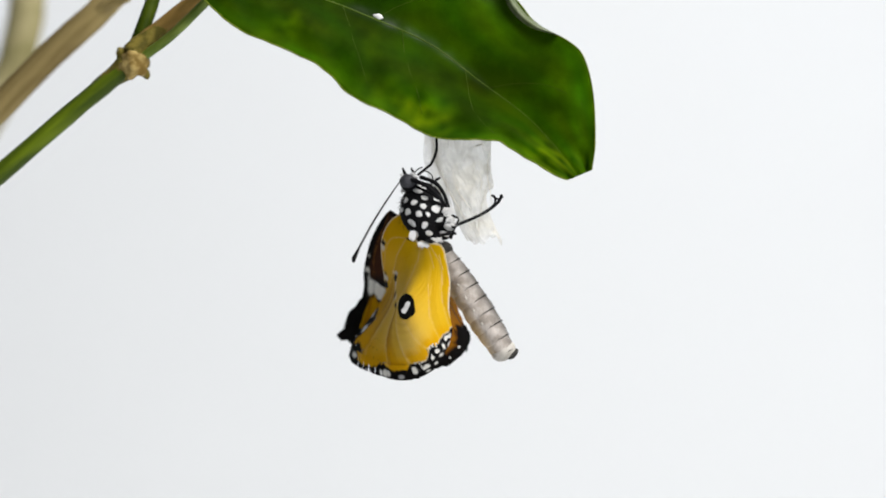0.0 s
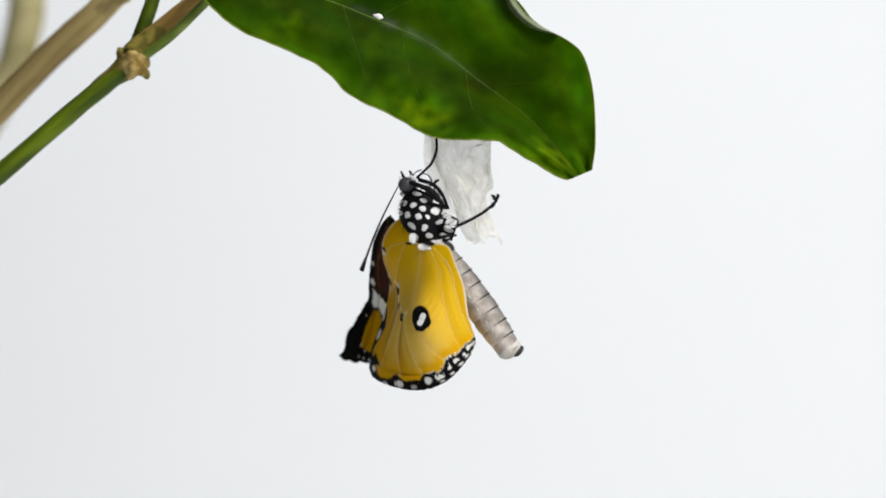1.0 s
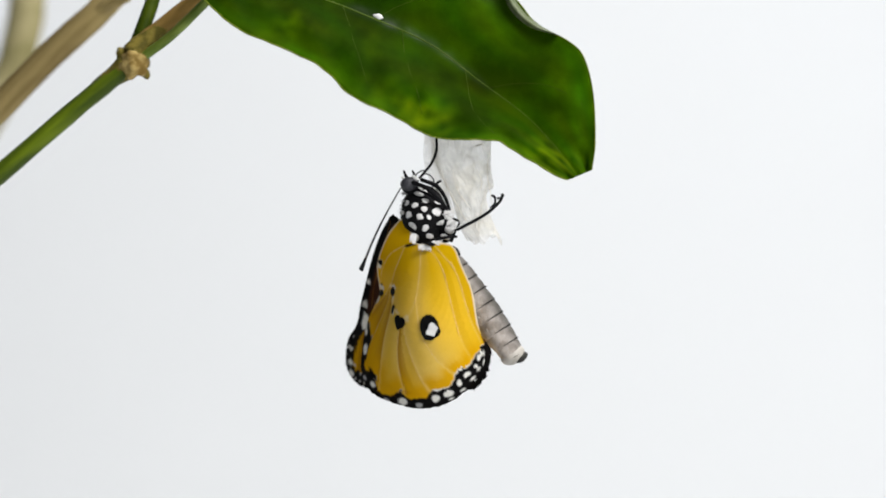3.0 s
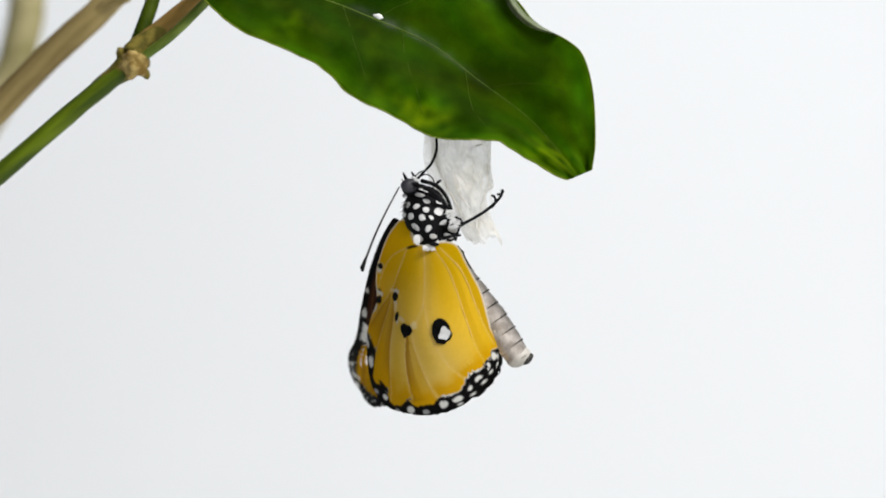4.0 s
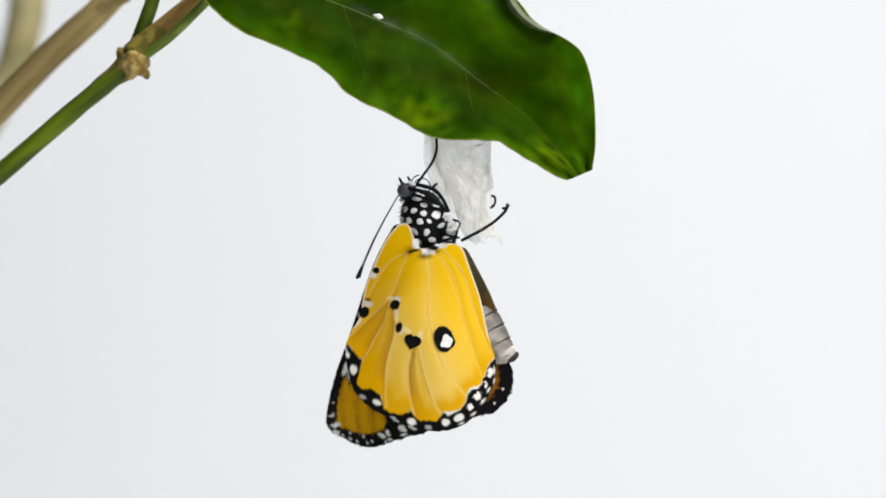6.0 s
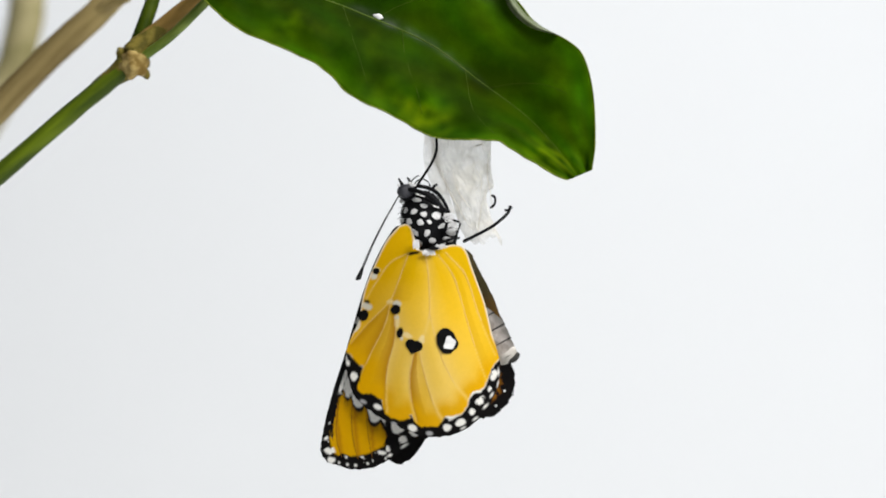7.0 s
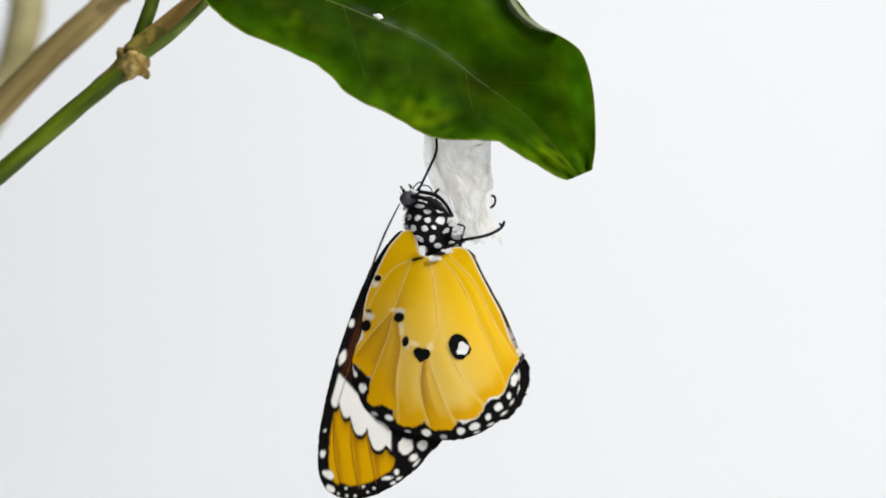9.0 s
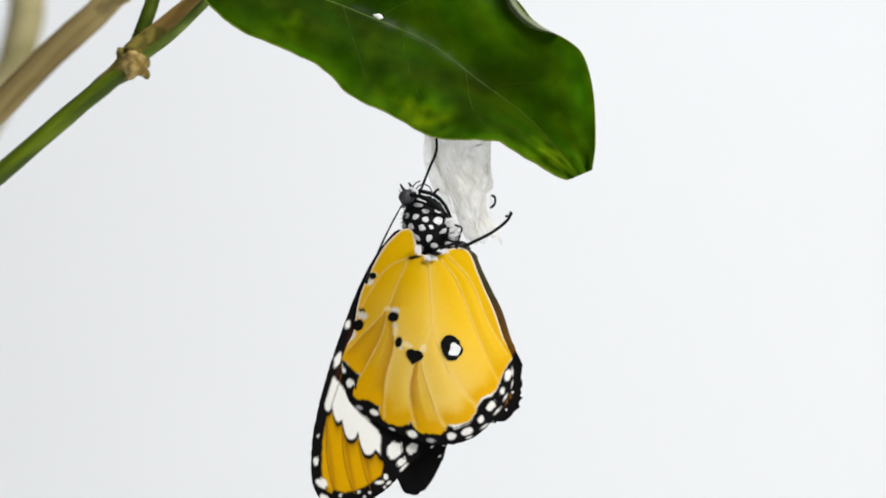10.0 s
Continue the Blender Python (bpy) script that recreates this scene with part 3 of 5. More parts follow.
def antenna(name):
    """Along its own x from the head."""
    n = 30
    pts = [Vector((q * 165 * K, 0, -4 * K * math.sin(math.pi * q))) for q in np.linspace(0, 1, n)]
    rad = [(0.95 + 2.2 * max(0, (i / (n - 1) - 0.86) / 0.14) ** 0.7) * K for i in range(n)]
    v, f = tube(pts, rad, 8)
    return mesh_object(name, v, f, CUTICLE, BUTTERFLY)


def leg(length, r0, r1, bend, claw=True):
    n = 24
    pts = [Vector((q * length * K, 0, bend * K * math.sin(math.pi * q) * (0.6 + q) + 5 * K * max(0, (q - 0.9) / 0.1) ** 1.5)) for q in np.linspace(0, 1, n)]
    v, f = tube(pts, [r * K for r in np.linspace(r0, r1, n)], 8, 0.12)
    ob = mesh_object("leg", v, f, CUTICLE, BUTTERFLY)
    if claw:
        e = pts[-1]
        v, f = tube([e + Vector((-12 * K, 0, -1 * K)), e + Vector((-6 * K, -3 * K, -5 * K)), e + Vector((1 * K, -4 * K, -4 * K))], [2.4 * K, 2.2 * K, 1.4 * K], 7)
        mesh_object("claw", v, f, CUTICLE, ob)
    return ob


ANTENNA_NEAR, ANTENNA_FAR = antenna("antenna"), antenna("antenna")
LEG_SIDE = leg(104, 3.0, 2.6, -6)
LEG_FRONT = leg(62, 2.4, 2.2, 0, False)
v_, f_ = tube(line([(772, 238, 0.2), (773, 262, 0), (769, 278, 0), (762, 293, 0)], 14), [2.3 * K] * 14, 8, 0.1)
LEG_HOLD = mesh_object("leg", [BODY_REST.inverted() @ p for p in v_], f_, CUTICLE, BUTTERFLY)
v_, f_ = tube(line([(868, 368, 0.3), (875, 362, 0), (876, 350, 0), (870, 346, 0.2)], 12), [2.2 * K] * 12, 8)
CLAW_FAR = mesh_object("claw", [BODY_REST.inverted() @ p for p in v_], f_, CUTICLE, BUTTERFLY)


def abdomen():
    """Along its own x from the thorax; eight overlapping rings with dark edges."""
    L = 214 * K
    v, f = blob((20 * K, 20 * K, 22 * K), 10, 16)
    ob = mesh_object("abdomen", v, f, ABDARK, BUTTERFLY, "soft pale grey segmented abdomen with dark bands")

    def centre(q):
        return Vector((q * L, 0, 0))

    def girth(q):
        return K * float(np.interp(q, (0, 0.15, 0.35, 0.6, 0.8, 0.92, 1.05), (17, 22, 25.5, 26.8, 25.2, 22.5, 17)))
    n = 8
    for i in range(n):
        a, b = i / n, (i + 1) / n + 0.012
        qs = np.linspace(a, b, 7)
        rad = [girth(q) * (0.97 + 0.06 * math.sin(math.pi * j / 6) + 0.04 * j / 6) for j, q in enumerate(qs)]
        v, f = tube([centre(q) for q in qs], rad, 24, 0.05)
        mesh_object("segment", v, f, ABDOMEN, ob)
        q = (i + 1) / n
        arc = []
        for w in np.linspace(radians(95), radians(-5), 14):
            arc.append(centre(q) + Vector((0.6 * K, -math.cos(w) * girth(q) * 1.04, math.sin(w) * girth(q) * 1.04)))
        v, f = tube(arc, [(0.2 + 1.5 * math.cos(j / 13 * 1.5)) * K for j in range(14)], 6, 0.3)
        mesh_object("dark_band", v, f, ABDARK, ob)
        if 1 < i < 7:
            w = radians(-22)
            v, f = blob((3.2 * K, 1.6 * K, 2.4 * K), 8, 10, 0.2, 1500, i)
            mesh_object("spiracle", [p + centre(q - 0.06) + Vector((0, -math.cos(w) * girth(q) * 1.02, math.sin(w) * girth(q) * 1.02)) for p in v], f, PALE_RING, ob)
    v, f = blob((17 * K, 22 * K, 23 * K), 12, 18, 0.06)
    mesh_object("last_ring", [p + centre(0.98) for p in v], f, PALE_RING, ob)
    v, f = blob((8 * K, 13 * K, 14 * K), 10, 16, 0.15)
    mesh_object("tip", [p + centre(1.035) + Vector((0, 0, 10 * K)) for p in v], f, ABDARK, ob, "dark abdomen tip")
    return ob


ABD = abdomen()


# ---------------------------------------------------------------- wings
def nearest(p, samples):
    """Distance from each of p to the nearest sample, and which one."""
    d = np.linalg.norm(p[:, None, :] - samples[None, :, :], axis=2)
    return d.min(axis=1), d.argmin(axis=1)


def blend(a, b, f):
    f = np.clip(f, 0, 1)[:, None]
    return a * (1 - f) + np.array(b)[None, :] * f


def edge(d, at, soft=2.0):
    """1 below the threshold, 0 above it."""
    return np.clip((at - d) / soft + 0.5, 0, 1)


# the hind wing, fully spread: outline and veins on the sheet
HIND_RING = [(710, 411), (688, 438), (670, 476), (655, 518), (650, 548), (648, 585), (637, 618), (632, 650), (640, 690), (656, 726),
             (690, 751), (728, 764), (760, 771), (795, 775), (835, 770), (870, 752), (898, 729), (916, 702), (924, 672), (922, 640),
             (905, 600), (888, 557), (868, 518), (850, 482), (836, 452), (823, 438), (805, 436), (782, 444), (765, 451), (752, 451), (742, 444), (737, 428), (733, 413), (723, 406)]
HIND_MID = (757, 482)
HIND_VEINS = [[(730, 458), (696, 477), (672, 514), (655, 550)], [(728, 462), (713, 508), (700, 546), (666, 588), (639, 625)],
              [(701, 548), (694, 594), (676, 642), (656, 700)], [(712, 566), (715, 618), (707, 672), (709, 742)],
              [(751, 640), (747, 678), (752, 715), (763, 748)], [(760, 630), (772, 668), (795, 725), (812, 752)],
              [(760, 457), (769, 503), (776, 566), (766, 616)], [(776, 566), (797, 624), (827, 678), (860, 716)],
              [(784, 458), (815, 497), (851, 575), (897, 678)], [(797, 452), (839, 497), (875, 569), (914, 632)]]
# the fore wing
FORE_RING = [(722, 410), (704, 412), (672, 454), (645, 509), (621, 575), (600, 642), (583, 712), (573, 770), (574, 824), (585, 853),
             (604, 869), (634, 878), (670, 871), (704, 853), (732, 830), (752, 808), (776, 790), (796, 760), (800, 690), (790, 600), (768, 500), (745, 430)]
FORE_MID = (700, 640)
FORE_VEINS = [[(700, 430), (650, 560), (628, 640), (618, 668)], [(628, 745), (632, 790), (640, 830), (648, 858)], [(657, 768), (665, 800), (672, 830), (678, 850)],
              [(600, 735), (600, 780), (606, 820), (615, 850)]]
YELLOW, CREAM, ORANGE, INK = (0.725, 0.432, 0.002), (0.83, 0.59, 0.15), (0.655, 0.345, 0.0), (0.005, 0.0045, 0.0045)
CHALK, UMBER = (0.80, 0.79, 0.74), (0.050, 0.016, 0.007)


def ring_of(points, n=360):
    return spline(list(points) + [points[0]], n + 1)[:-1]


# where the yellow ends and the black hem begins: one scallop in each cell between two veins
HEM = [(630, 640), (640, 647), (648, 656), (657, 665), (664, 669), (661, 690), (658, 711), (667, 718), (682, 716), (692, 721), (701, 725), (704, 736),
       (708, 747), (718, 752), (736, 753), (748, 747), (755, 743), (761, 752), (772, 758), (788, 756), (801, 757), (808, 748), (813, 741), (822, 747),
       (834, 741), (846, 737), (856, 725), (860, 713), (870, 704), (883, 702), (891, 696), (897, 686), (902, 676), (905, 666), (912, 654), (922, 640), (930, 630)]


# painted pleat shading: how deep the left and the right flank of each vein are, and how pale
PLEAT_SHADING = [(0, 0, 0, 0), (0, 0.7, 0.1, 0), (0.8, 0.25, 0, 0), (0.9, 0, 0, 0.9), (0, 1.0, 0.6, 0), (0.25, 0, 0, 0.9), (0, 0, 0.3, 0.5), (0, 0, 0.4, 0.5), (0, 0.2, 0.15, 0), (0, 0.3, 0.1, 0)]


def inside(p, corners):
    """Which of p lie within the closed outline."""
    c = np.array(corners, dtype=float)
    hit = np.zeros(len(p), dtype=bool)
    for (ax, ay), (bx, by) in zip(c, np.roll(c, -1, axis=0)):
        if ay != by:
            hit ^= ((ay > p[:, 1]) != (by > p[:, 1])) & (p[:, 0] < ax + (p[:, 1] - ay) * (bx - ax) / (by - ay))
    return hit


def patchy(p, scale, seed):
    return np.array([noise.noise(Vector((q[0] * scale, q[1] * scale, seed))) for q in p])


DIM, STRAW = (0.36, 0.36, 0.36), (0.84, 0.66, 0.30)
# x, y, half width, half height, turn
HIND_STRAW = [(737, 609, 11, 5, 20), (764, 615, 6, 9, 30), (716, 585, 5, 12, -5), (700, 548, 6, 4, 0), (672, 490, 8, 4, 30)]
HIND_CHALK = [(713, 551, 9, 5.5, 5), (714, 576, 5, 4.5, 10), (727, 615, 3, 4, 0), (668, 503, 5.5, 7, 20), (660, 558, 11.5, 6.5, 25), (646, 594, 6, 10.5, 20)]
HIND_INK = [(711, 562, 9, 9, 0), (723, 605, 6, 9, 10), (750, 627, 9, 8, 5), (814, 612, 16, 21, -22), (671, 493, 6, 5.5, 0), (655, 575, 9.5, 10.5, 30),
            (659, 549, 6, 3, 25), (739, 457, 13, 3.2, -17)]
HIND_BEADS = [(637, 662, 4, 6, -20), (650, 687, 7, 8.5, -20), (695, 738, 7, 5.5, 10), (757, 762, 9, 6, 15), (818, 759, 7.5, 7, -20), (842, 751, 10, 7, -30),
              (866, 734, 5, 6.5, 10), (884, 716, 8.5, 7, -30), (903, 697, 4, 6.5, 10), (913, 671, 6, 11, 18)]
HIND_DIM = [(670, 732, 6, 3.5, 10), (725, 762, 5.5, 3.5, 5), (787, 769, 6, 4.5, 0)]
HIND_DASHES = [(921, 686, 7, 1.6, 105), (921, 664, 8, 1.6, 88), (908, 708, 6, 1.8, 125), (894, 727, 7, 2, 142), (870, 747, 6, 1.7, 152), (846, 761, 5, 1.6, 160), (634, 655, 7, 1.3, 70)]
FORE_CHALK = [(723, 785, 13, 14, 0), (629, 571, 5, 8, 15), (614, 630, 6, 14, 15), (581, 797, 5, 7, 0), (592, 833, 12, 7, 25), (597, 858, 9, 6, 25), (695, 838, 9, 3.5, -10),
              (709, 827, 5, 5, -20), (714, 838, 5, 2.5, -30), (705, 846, 3.5, 2.5, -30), (752, 785, 9, 8, 20), (736, 804, 8, 5.5, -30), (741, 813, 8, 2.6, -42)]
FORE_DOTS = [(612, 867), (628, 870), (643, 870), (665, 863), (656, 854), (675, 856), (584, 757), (626, 857)]


def dab(c, p, marks, colour):
    """Patches of scales with uneven outlines, in the wing's own pigment."""
    for x, y, a, b, turn in marks:
        t, d = radians(turn), p - np.array((x, y))
        near = np.abs(d).max(axis=1) < 2 * max(a, b)
        if near.any():
            q = d[near]
            u, v = q[:, 0] * math.cos(t) + q[:, 1] * math.sin(t), q[:, 1] * math.cos(t) - q[:, 0] * math.sin(t)
            r = np.hypot(u / a, v / b) + 0.05 + 0.22 * patchy(p[near], 0.13, a)
            c[near] = blend(c[near], colour, (1 - r) * min(a, b) / 1.8 + 0.5)
    return c


def hind_pigment(p, ring, veins):
    x, y = p[:, 0], p[:, 1]
    c = np.tile(np.array(YELLOW), (len(p), 1))
    c = blend(c, ORANGE, (748 - x) / 100 * 0.85)
    fan = np.clip((y - 500) / 150, 0, 1) * np.exp(-((x - 0.40 * (y - 620) - 780) / 85) ** 2)
    c = blend(c, CREAM, 0.75 * fan * (0.8 + 0.5 * patchy(p, 0.02, 5)))
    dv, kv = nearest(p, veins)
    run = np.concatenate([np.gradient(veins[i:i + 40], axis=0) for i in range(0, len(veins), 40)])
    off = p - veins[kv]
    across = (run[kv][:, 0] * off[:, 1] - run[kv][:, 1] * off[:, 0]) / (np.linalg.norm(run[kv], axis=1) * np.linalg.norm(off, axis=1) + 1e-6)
    side = np.where(np.abs(across) > 0.2, np.clip(across * 1.5, -1, 1), 0)      # painted pleat shading: one flank of each vein pale, the other deep
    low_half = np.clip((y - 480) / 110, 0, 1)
    which = np.array(PLEAT_SHADING)[kv // 40]
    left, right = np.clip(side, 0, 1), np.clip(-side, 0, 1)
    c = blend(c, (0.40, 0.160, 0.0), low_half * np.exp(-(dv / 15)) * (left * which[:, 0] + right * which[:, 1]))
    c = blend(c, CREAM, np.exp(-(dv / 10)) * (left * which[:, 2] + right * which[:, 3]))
    c = blend(c, (0.84, 0.64, 0.26), 0.32 * np.exp(-(dv / 1.8) ** 2))
    hem_line = np.concatenate([np.linspace(a, b, 8, endpoint=False) for a, b in zip(np.array(HEM, dtype=float), np.array(HEM, dtype=float)[1:])])
    dh, _ = nearest(p, hem_line)
    yellow = inside(p, HEM + [(980, 560), (980, 340), (560, 340), (560, 645)])
    gap = np.where(yellow, -dh, dh) + 1.6 * patchy(p, 0.16, 2)
    c = blend(c, (0.70, 0.365, 0.0), 0.95 * np.exp(-(np.maximum(dh - 12, 0) / 17) ** 2) * np.clip((y - 610) / 50, 0, 1) * (1 - 0.7 * np.exp(-(dv / 4) ** 2)))
    # pale fringe between yellow and black, broad on the inner cells
    broad = np.clip((x - 805) / 15, 0, 1) * 3.8 - 2.8
    for tx, ty, w in ((664, 668, 9), (755, 742, 9), (703, 728, 8), (822, 743, 12), (874, 700, 14), (640, 650, 10)):
        broad = broad + 3.6 * np.exp(-((x - tx) ** 2 + (y - ty) ** 2) / w ** 2)
    c = blend(c, CHALK, edge(-gap, broad, 2.5) * (gap < 2.5) * np.clip((y - 600) / 30, 0, 1))
    c = blend(c, INK, 1 - edge(gap, 0.0, 2.4))
    do, k = nearest(p, ring)
    c = blend(c, CHALK, 0.7 * edge(do, 2.4, 2) * (1 - np.clip((y - 600) / 20, 0, 1)))
    for marks, colour in ((HIND_STRAW, STRAW), (HIND_CHALK, (0.66, 0.62, 0.50)), (HIND_INK, INK), (HIND_BEADS, CHALK), (HIND_DIM, DIM), (HIND_DASHES, CHALK)):
        c = dab(c, p, marks, colour)
    return c


def fore_pigment(p, ring, veins):
    c = np.tile(np.array(INK), (len(p), 1))
    x, y = p[:, 0], p[:, 1]
    do, k = nearest(p, ring)
    dv, _ = nearest(p, veins)
    c = blend(c, UMBER, edge(y, 655, 40) * (1 - edge(do, 15, 4)))
    foot = np.full(len(p), 690.0)
    for cx, cy, w in ((602, 717, 10), (622, 735, 12), (646, 765, 15), (678, 791, 16)):
        foot = np.maximum(foot, cy - 22 * np.abs((x - cx) / w) ** 2.6)
    foot = np.maximum(foot, 692 + 1.0 * (x - 600))
    cell = np.abs(((x - 0.16 * (y - 700)) - 592) / 33 % 1.0 - 0.5)                # three ochre cells, each deeper along its left vein
    ochre = (1 - edge(y, foot + 9, 5)) * (1 - edge(do, np.where(x < 612, 20, 25), 4)) * edge(x + 0.25 * (y - 780), 712, 4)
    c = blend(c, (0.60, 0.315, 0.0), ochre)
    c = blend(c, (0.40, 0.165, 0.003), 0.8 * ochre * np.clip((cell - 0.30) / 0.2, 0, 1))
    c = blend(c, INK, 0.15 * np.exp(-(dv / 1.6) ** 2) * ochre)
    c = blend(c, UMBER, 0.75 * np.exp(-np.maximum(0, y - foot - 6) / 9) * ochre)        # dark scales spread from the band into the ochre
    head_line = 646 + 1.12 * (x - 598)
    band = (1 - edge(y, head_line, 4)) * edge(y, foot, 3) * (1 - edge(x + 0.28 * (y - 690), 599, 3)) * edge(x, 699, 3)
    c = blend(c, CHALK, band)
    c = blend(c, (0.10, 0.09, 0.08), 0.7 * np.exp(-((x + 0.30 * (y - 690) - 613) / 1.3) ** 2) * band)
    c = dab(c, p, FORE_CHALK + [(x, y, 2.6, 2.4, 0) for x, y in FORE_DOTS], CHALK)
    return c


def upper_hind_pigment(p, ring, veins):
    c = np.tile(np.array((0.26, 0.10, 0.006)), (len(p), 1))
    # shade on the upper part, painted as dark olive over the brown
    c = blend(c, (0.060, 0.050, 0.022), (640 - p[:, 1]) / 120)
    dv, _ = nearest(p, veins)
    c = blend(c, UMBER, 0.6 * np.exp(-(dv / 3.0) ** 2))
    do, k = nearest(p, ring)
    return blend(c, INK, edge(do, 26, 3) * (ring[k][:, 1] > 622))


def upper_fore_pigment(p, ring, veins):
    c = np.tile(np.array(INK), (len(p), 1))
    return blend(c, UMBER, 0.5 * edge(p[:, 1], 700, 60))


HIND_PINS = np.array([(762, 455), (720, 413), (672, 492), (657, 568), (636, 650), (690, 751), (768, 773), (852, 762), (912, 712), (922, 640),
                      (885, 548), (822, 440), (813, 613), (750, 628), (711, 562)], dtype=float)
HIND_DEPTH = np.array([-0.8, 0.2, 1.2, 1.6, 1.8, 1.5, 0.8, 0.2, 0.5, 0.6, 0.3, -0.6, -1.5, -1.2, -0.5])
# how far the edges curl back while the wing is soft
HIND_CURL = np.array([0, 0.3, 1.2, 2.4, 3.2, 2.8, 0.9, 1.0, 2.6, 2.8, 1.2, 0, 0.0, 0.7, 0.8])
# a deep fold runs down the soft wing and swallows the heart-shaped spot
HIND_CREASE = np.array([0, 0, 0.5, 3.2, 3.0, 3.0, 0, 0, 0, 0, 0, 0, 0.3, 1.6, 4.0])
HIND_FAR_DEPTH = np.array([5.5, 6.5, 6.8, 7.0, 7.0, 7.0, 7.0, 7.2, 7.5, 7.8, 7.6, 6.4, 7.0, 7.0, 7.0])
HIND_SHUT_DEPTH = np.array([1.2, 6.5, 6.8, 7.0, 7.0, 7.0, 7.0, 7.2, 7.5, 7.2, 1.8, 1.0, 5.5, 7.0, 7.0])
FORE_PINS = np.array([(722, 412), (645, 509), (600, 642), (572, 775), (603, 869), (669, 872), (730, 830), (775, 785), (790, 620), (660, 740)], dtype=float)
FORE_DEPTH = np.array([2.0, 2.2, 2.05, 2.1, 2.1, 1.9, 2.0, 2.2, 2.5, 1.75])


def warp(pins, to):
    """A smooth sheet that carries the pins to their places (thin plate): sheet (n, 2) to (n, 3)."""
    def kernel(r):
        return np.where(r > 1e-9, r * r * np.log(np.maximum(r, 1e-9)), 0)
    n = len(pins)
    a = np.zeros((n + 3, n + 3))
    a[:n, :n] = kernel(np.linalg.norm(pins[:, None] - pins[None], axis=2)) + 60 * np.eye(n)
    a[:n, n], a[:n, n + 1:] = 1, pins
    a[n, :n], a[n + 1:, :n] = 1, pins.T
    w = np.linalg.solve(a, np.concatenate([to, np.zeros((3, to.shape[1]))]))

    def go(p):
        p = np.atleast_2d(p)
        u = kernel(np.linalg.norm(p[:, None] - pins[None], axis=2))
        return u @ w[:n] + w[n] + p @ w[n + 1:]
    return go


class Wing:
    def __init__(self, name, label, ring, mid, veins, pigment, ns, rows, vein_mat, pins, depth, relief=0.045, step=1.9, ragged=1.8):
        self.sheet = warp(pins, np.concatenate([pins, depth[:, None]], axis=1))
        self.ring, self.mid = ring_of(ring), np.array(mid, dtype=float)
        out = self.ring - self.mid
        fray = np.array([noise.noise(Vector((q[0] * 0.11, q[1] * 0.11, 8))) + 0.6 * noise.noise(Vector((q[0] * 0.3, q[1] * 0.3, 4))) for q in self.ring])
        self.ring = self.ring + out / np.linalg.norm(out, axis=1)[:, None] * (ragged * fray * (self.ring[:, 1] > 600))[:, None]
        self.veins = np.concatenate([spline(v, 40) for v in veins])
        self.pigment, self.relief, self.movers = pigment, relief, []
        v, f = blob((9 * K, 6 * K, 9 * K), 8, 12)
        self.ob = mesh_object(name, [p + at_body(752, 438, 2.0) for p in v], f, CUTICLE, BUTTERFLY, label)
        self.ns, self.rows, self.turns = ns, rows, np.arctan2(*(self.ring - self.mid).T)
        n = len(self.ring)
        for j in range(len(rows) - 1):
            wide = ns if j == 0 else 1
            for i in range(0, ns, wide):
                over_s, over_r = (0.28 if j > len(rows) - 4 else 0.15), 0.045
                s0, s1 = (i - over_s) / ns, (i + wide + over_s) / ns
                r0, r1 = max(0.0, rows[j] - over_r * 0.7), min(1.0, rows[j + 1] + over_r * 0.3)
                mid_edge = self.ring[int((s0 + s1) / 2 * n) % n]
                span = np.linalg.norm(mid_edge - self.mid)
                na = max(3, int((s1 - s0) * 1050 * r1 / step) + 1)
                nr = max(3, int((r1 - r0) * span / step) + 1)
                grid = []
                for r in np.linspace(r0, r1, nr):
                    for s in np.linspace(s0, s1, na):
                        q = (s * n) % n
                        a = int(q)
                        e = self.ring[a] * (1 - (q - a)) + self.ring[(a + 1) % n] * (q - a)
                        grid.append(self.mid + (e - self.mid) * r)
                faces = [(b * na + a, b * na + a + 1, (b + 1) * na + a + 1, (b + 1) * na + a) for b in range(nr - 1) for a in range(na - 1)]
                lift = self.layer(i + wide / 2, j)
                way = anchor = None
                if j == len(rows) - 2:
                    way = self.ring[int(s1 * n) % n] - self.ring[int(s0 * n) % n]
                    anchor = self.ring[int((s0 + s1) / 2 * n) % n]
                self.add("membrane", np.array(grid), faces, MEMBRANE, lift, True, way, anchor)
        for v in veins:
            pts = spline(v, 33)
            for a in range(0, 24 if vein_mat is VEIN else 32, 8):
                seg = pts[a:a + 9]
                c = seg.mean(axis=0)
                vs, fs = tube([Vector(((x - c[0]) * K, 0, (c[1] - y) * K)) for x, y in seg], [0.5 * K] * 9, 6, squash=0.25)
                self.place(mesh_object("vein", vs, fs, vein_mat, self.ob), c, self.lift_at(c) + 0.045, seg[-1] - seg[0])

    def layer(self, i, j):
        """How far a piece lies before the sheet, millimetres: the pieces overlap like shingles, the hem and the middle of the wing uppermost."""
        return 0.010 * j - 0.006 * abs((i / self.ns + 0.04) % 1.0 - 0.5) * self.ns * min(1.0, j / 7)

    def lift_at(self, p):
        d = np.array(p, dtype=float) - self.mid
        k = int(np.abs((self.turns - math.atan2(d[0], d[1]) + math.pi) % (2 * math.pi) - math.pi).argmin())
        r = np.linalg.norm(d) / np.linalg.norm(self.ring[k] - self.mid)
        j = int(np.clip(np.searchsorted(self.rows, r) - 1, 0, len(self.rows) - 2))
        return self.layer(k / len(self.ring) * self.ns, j)

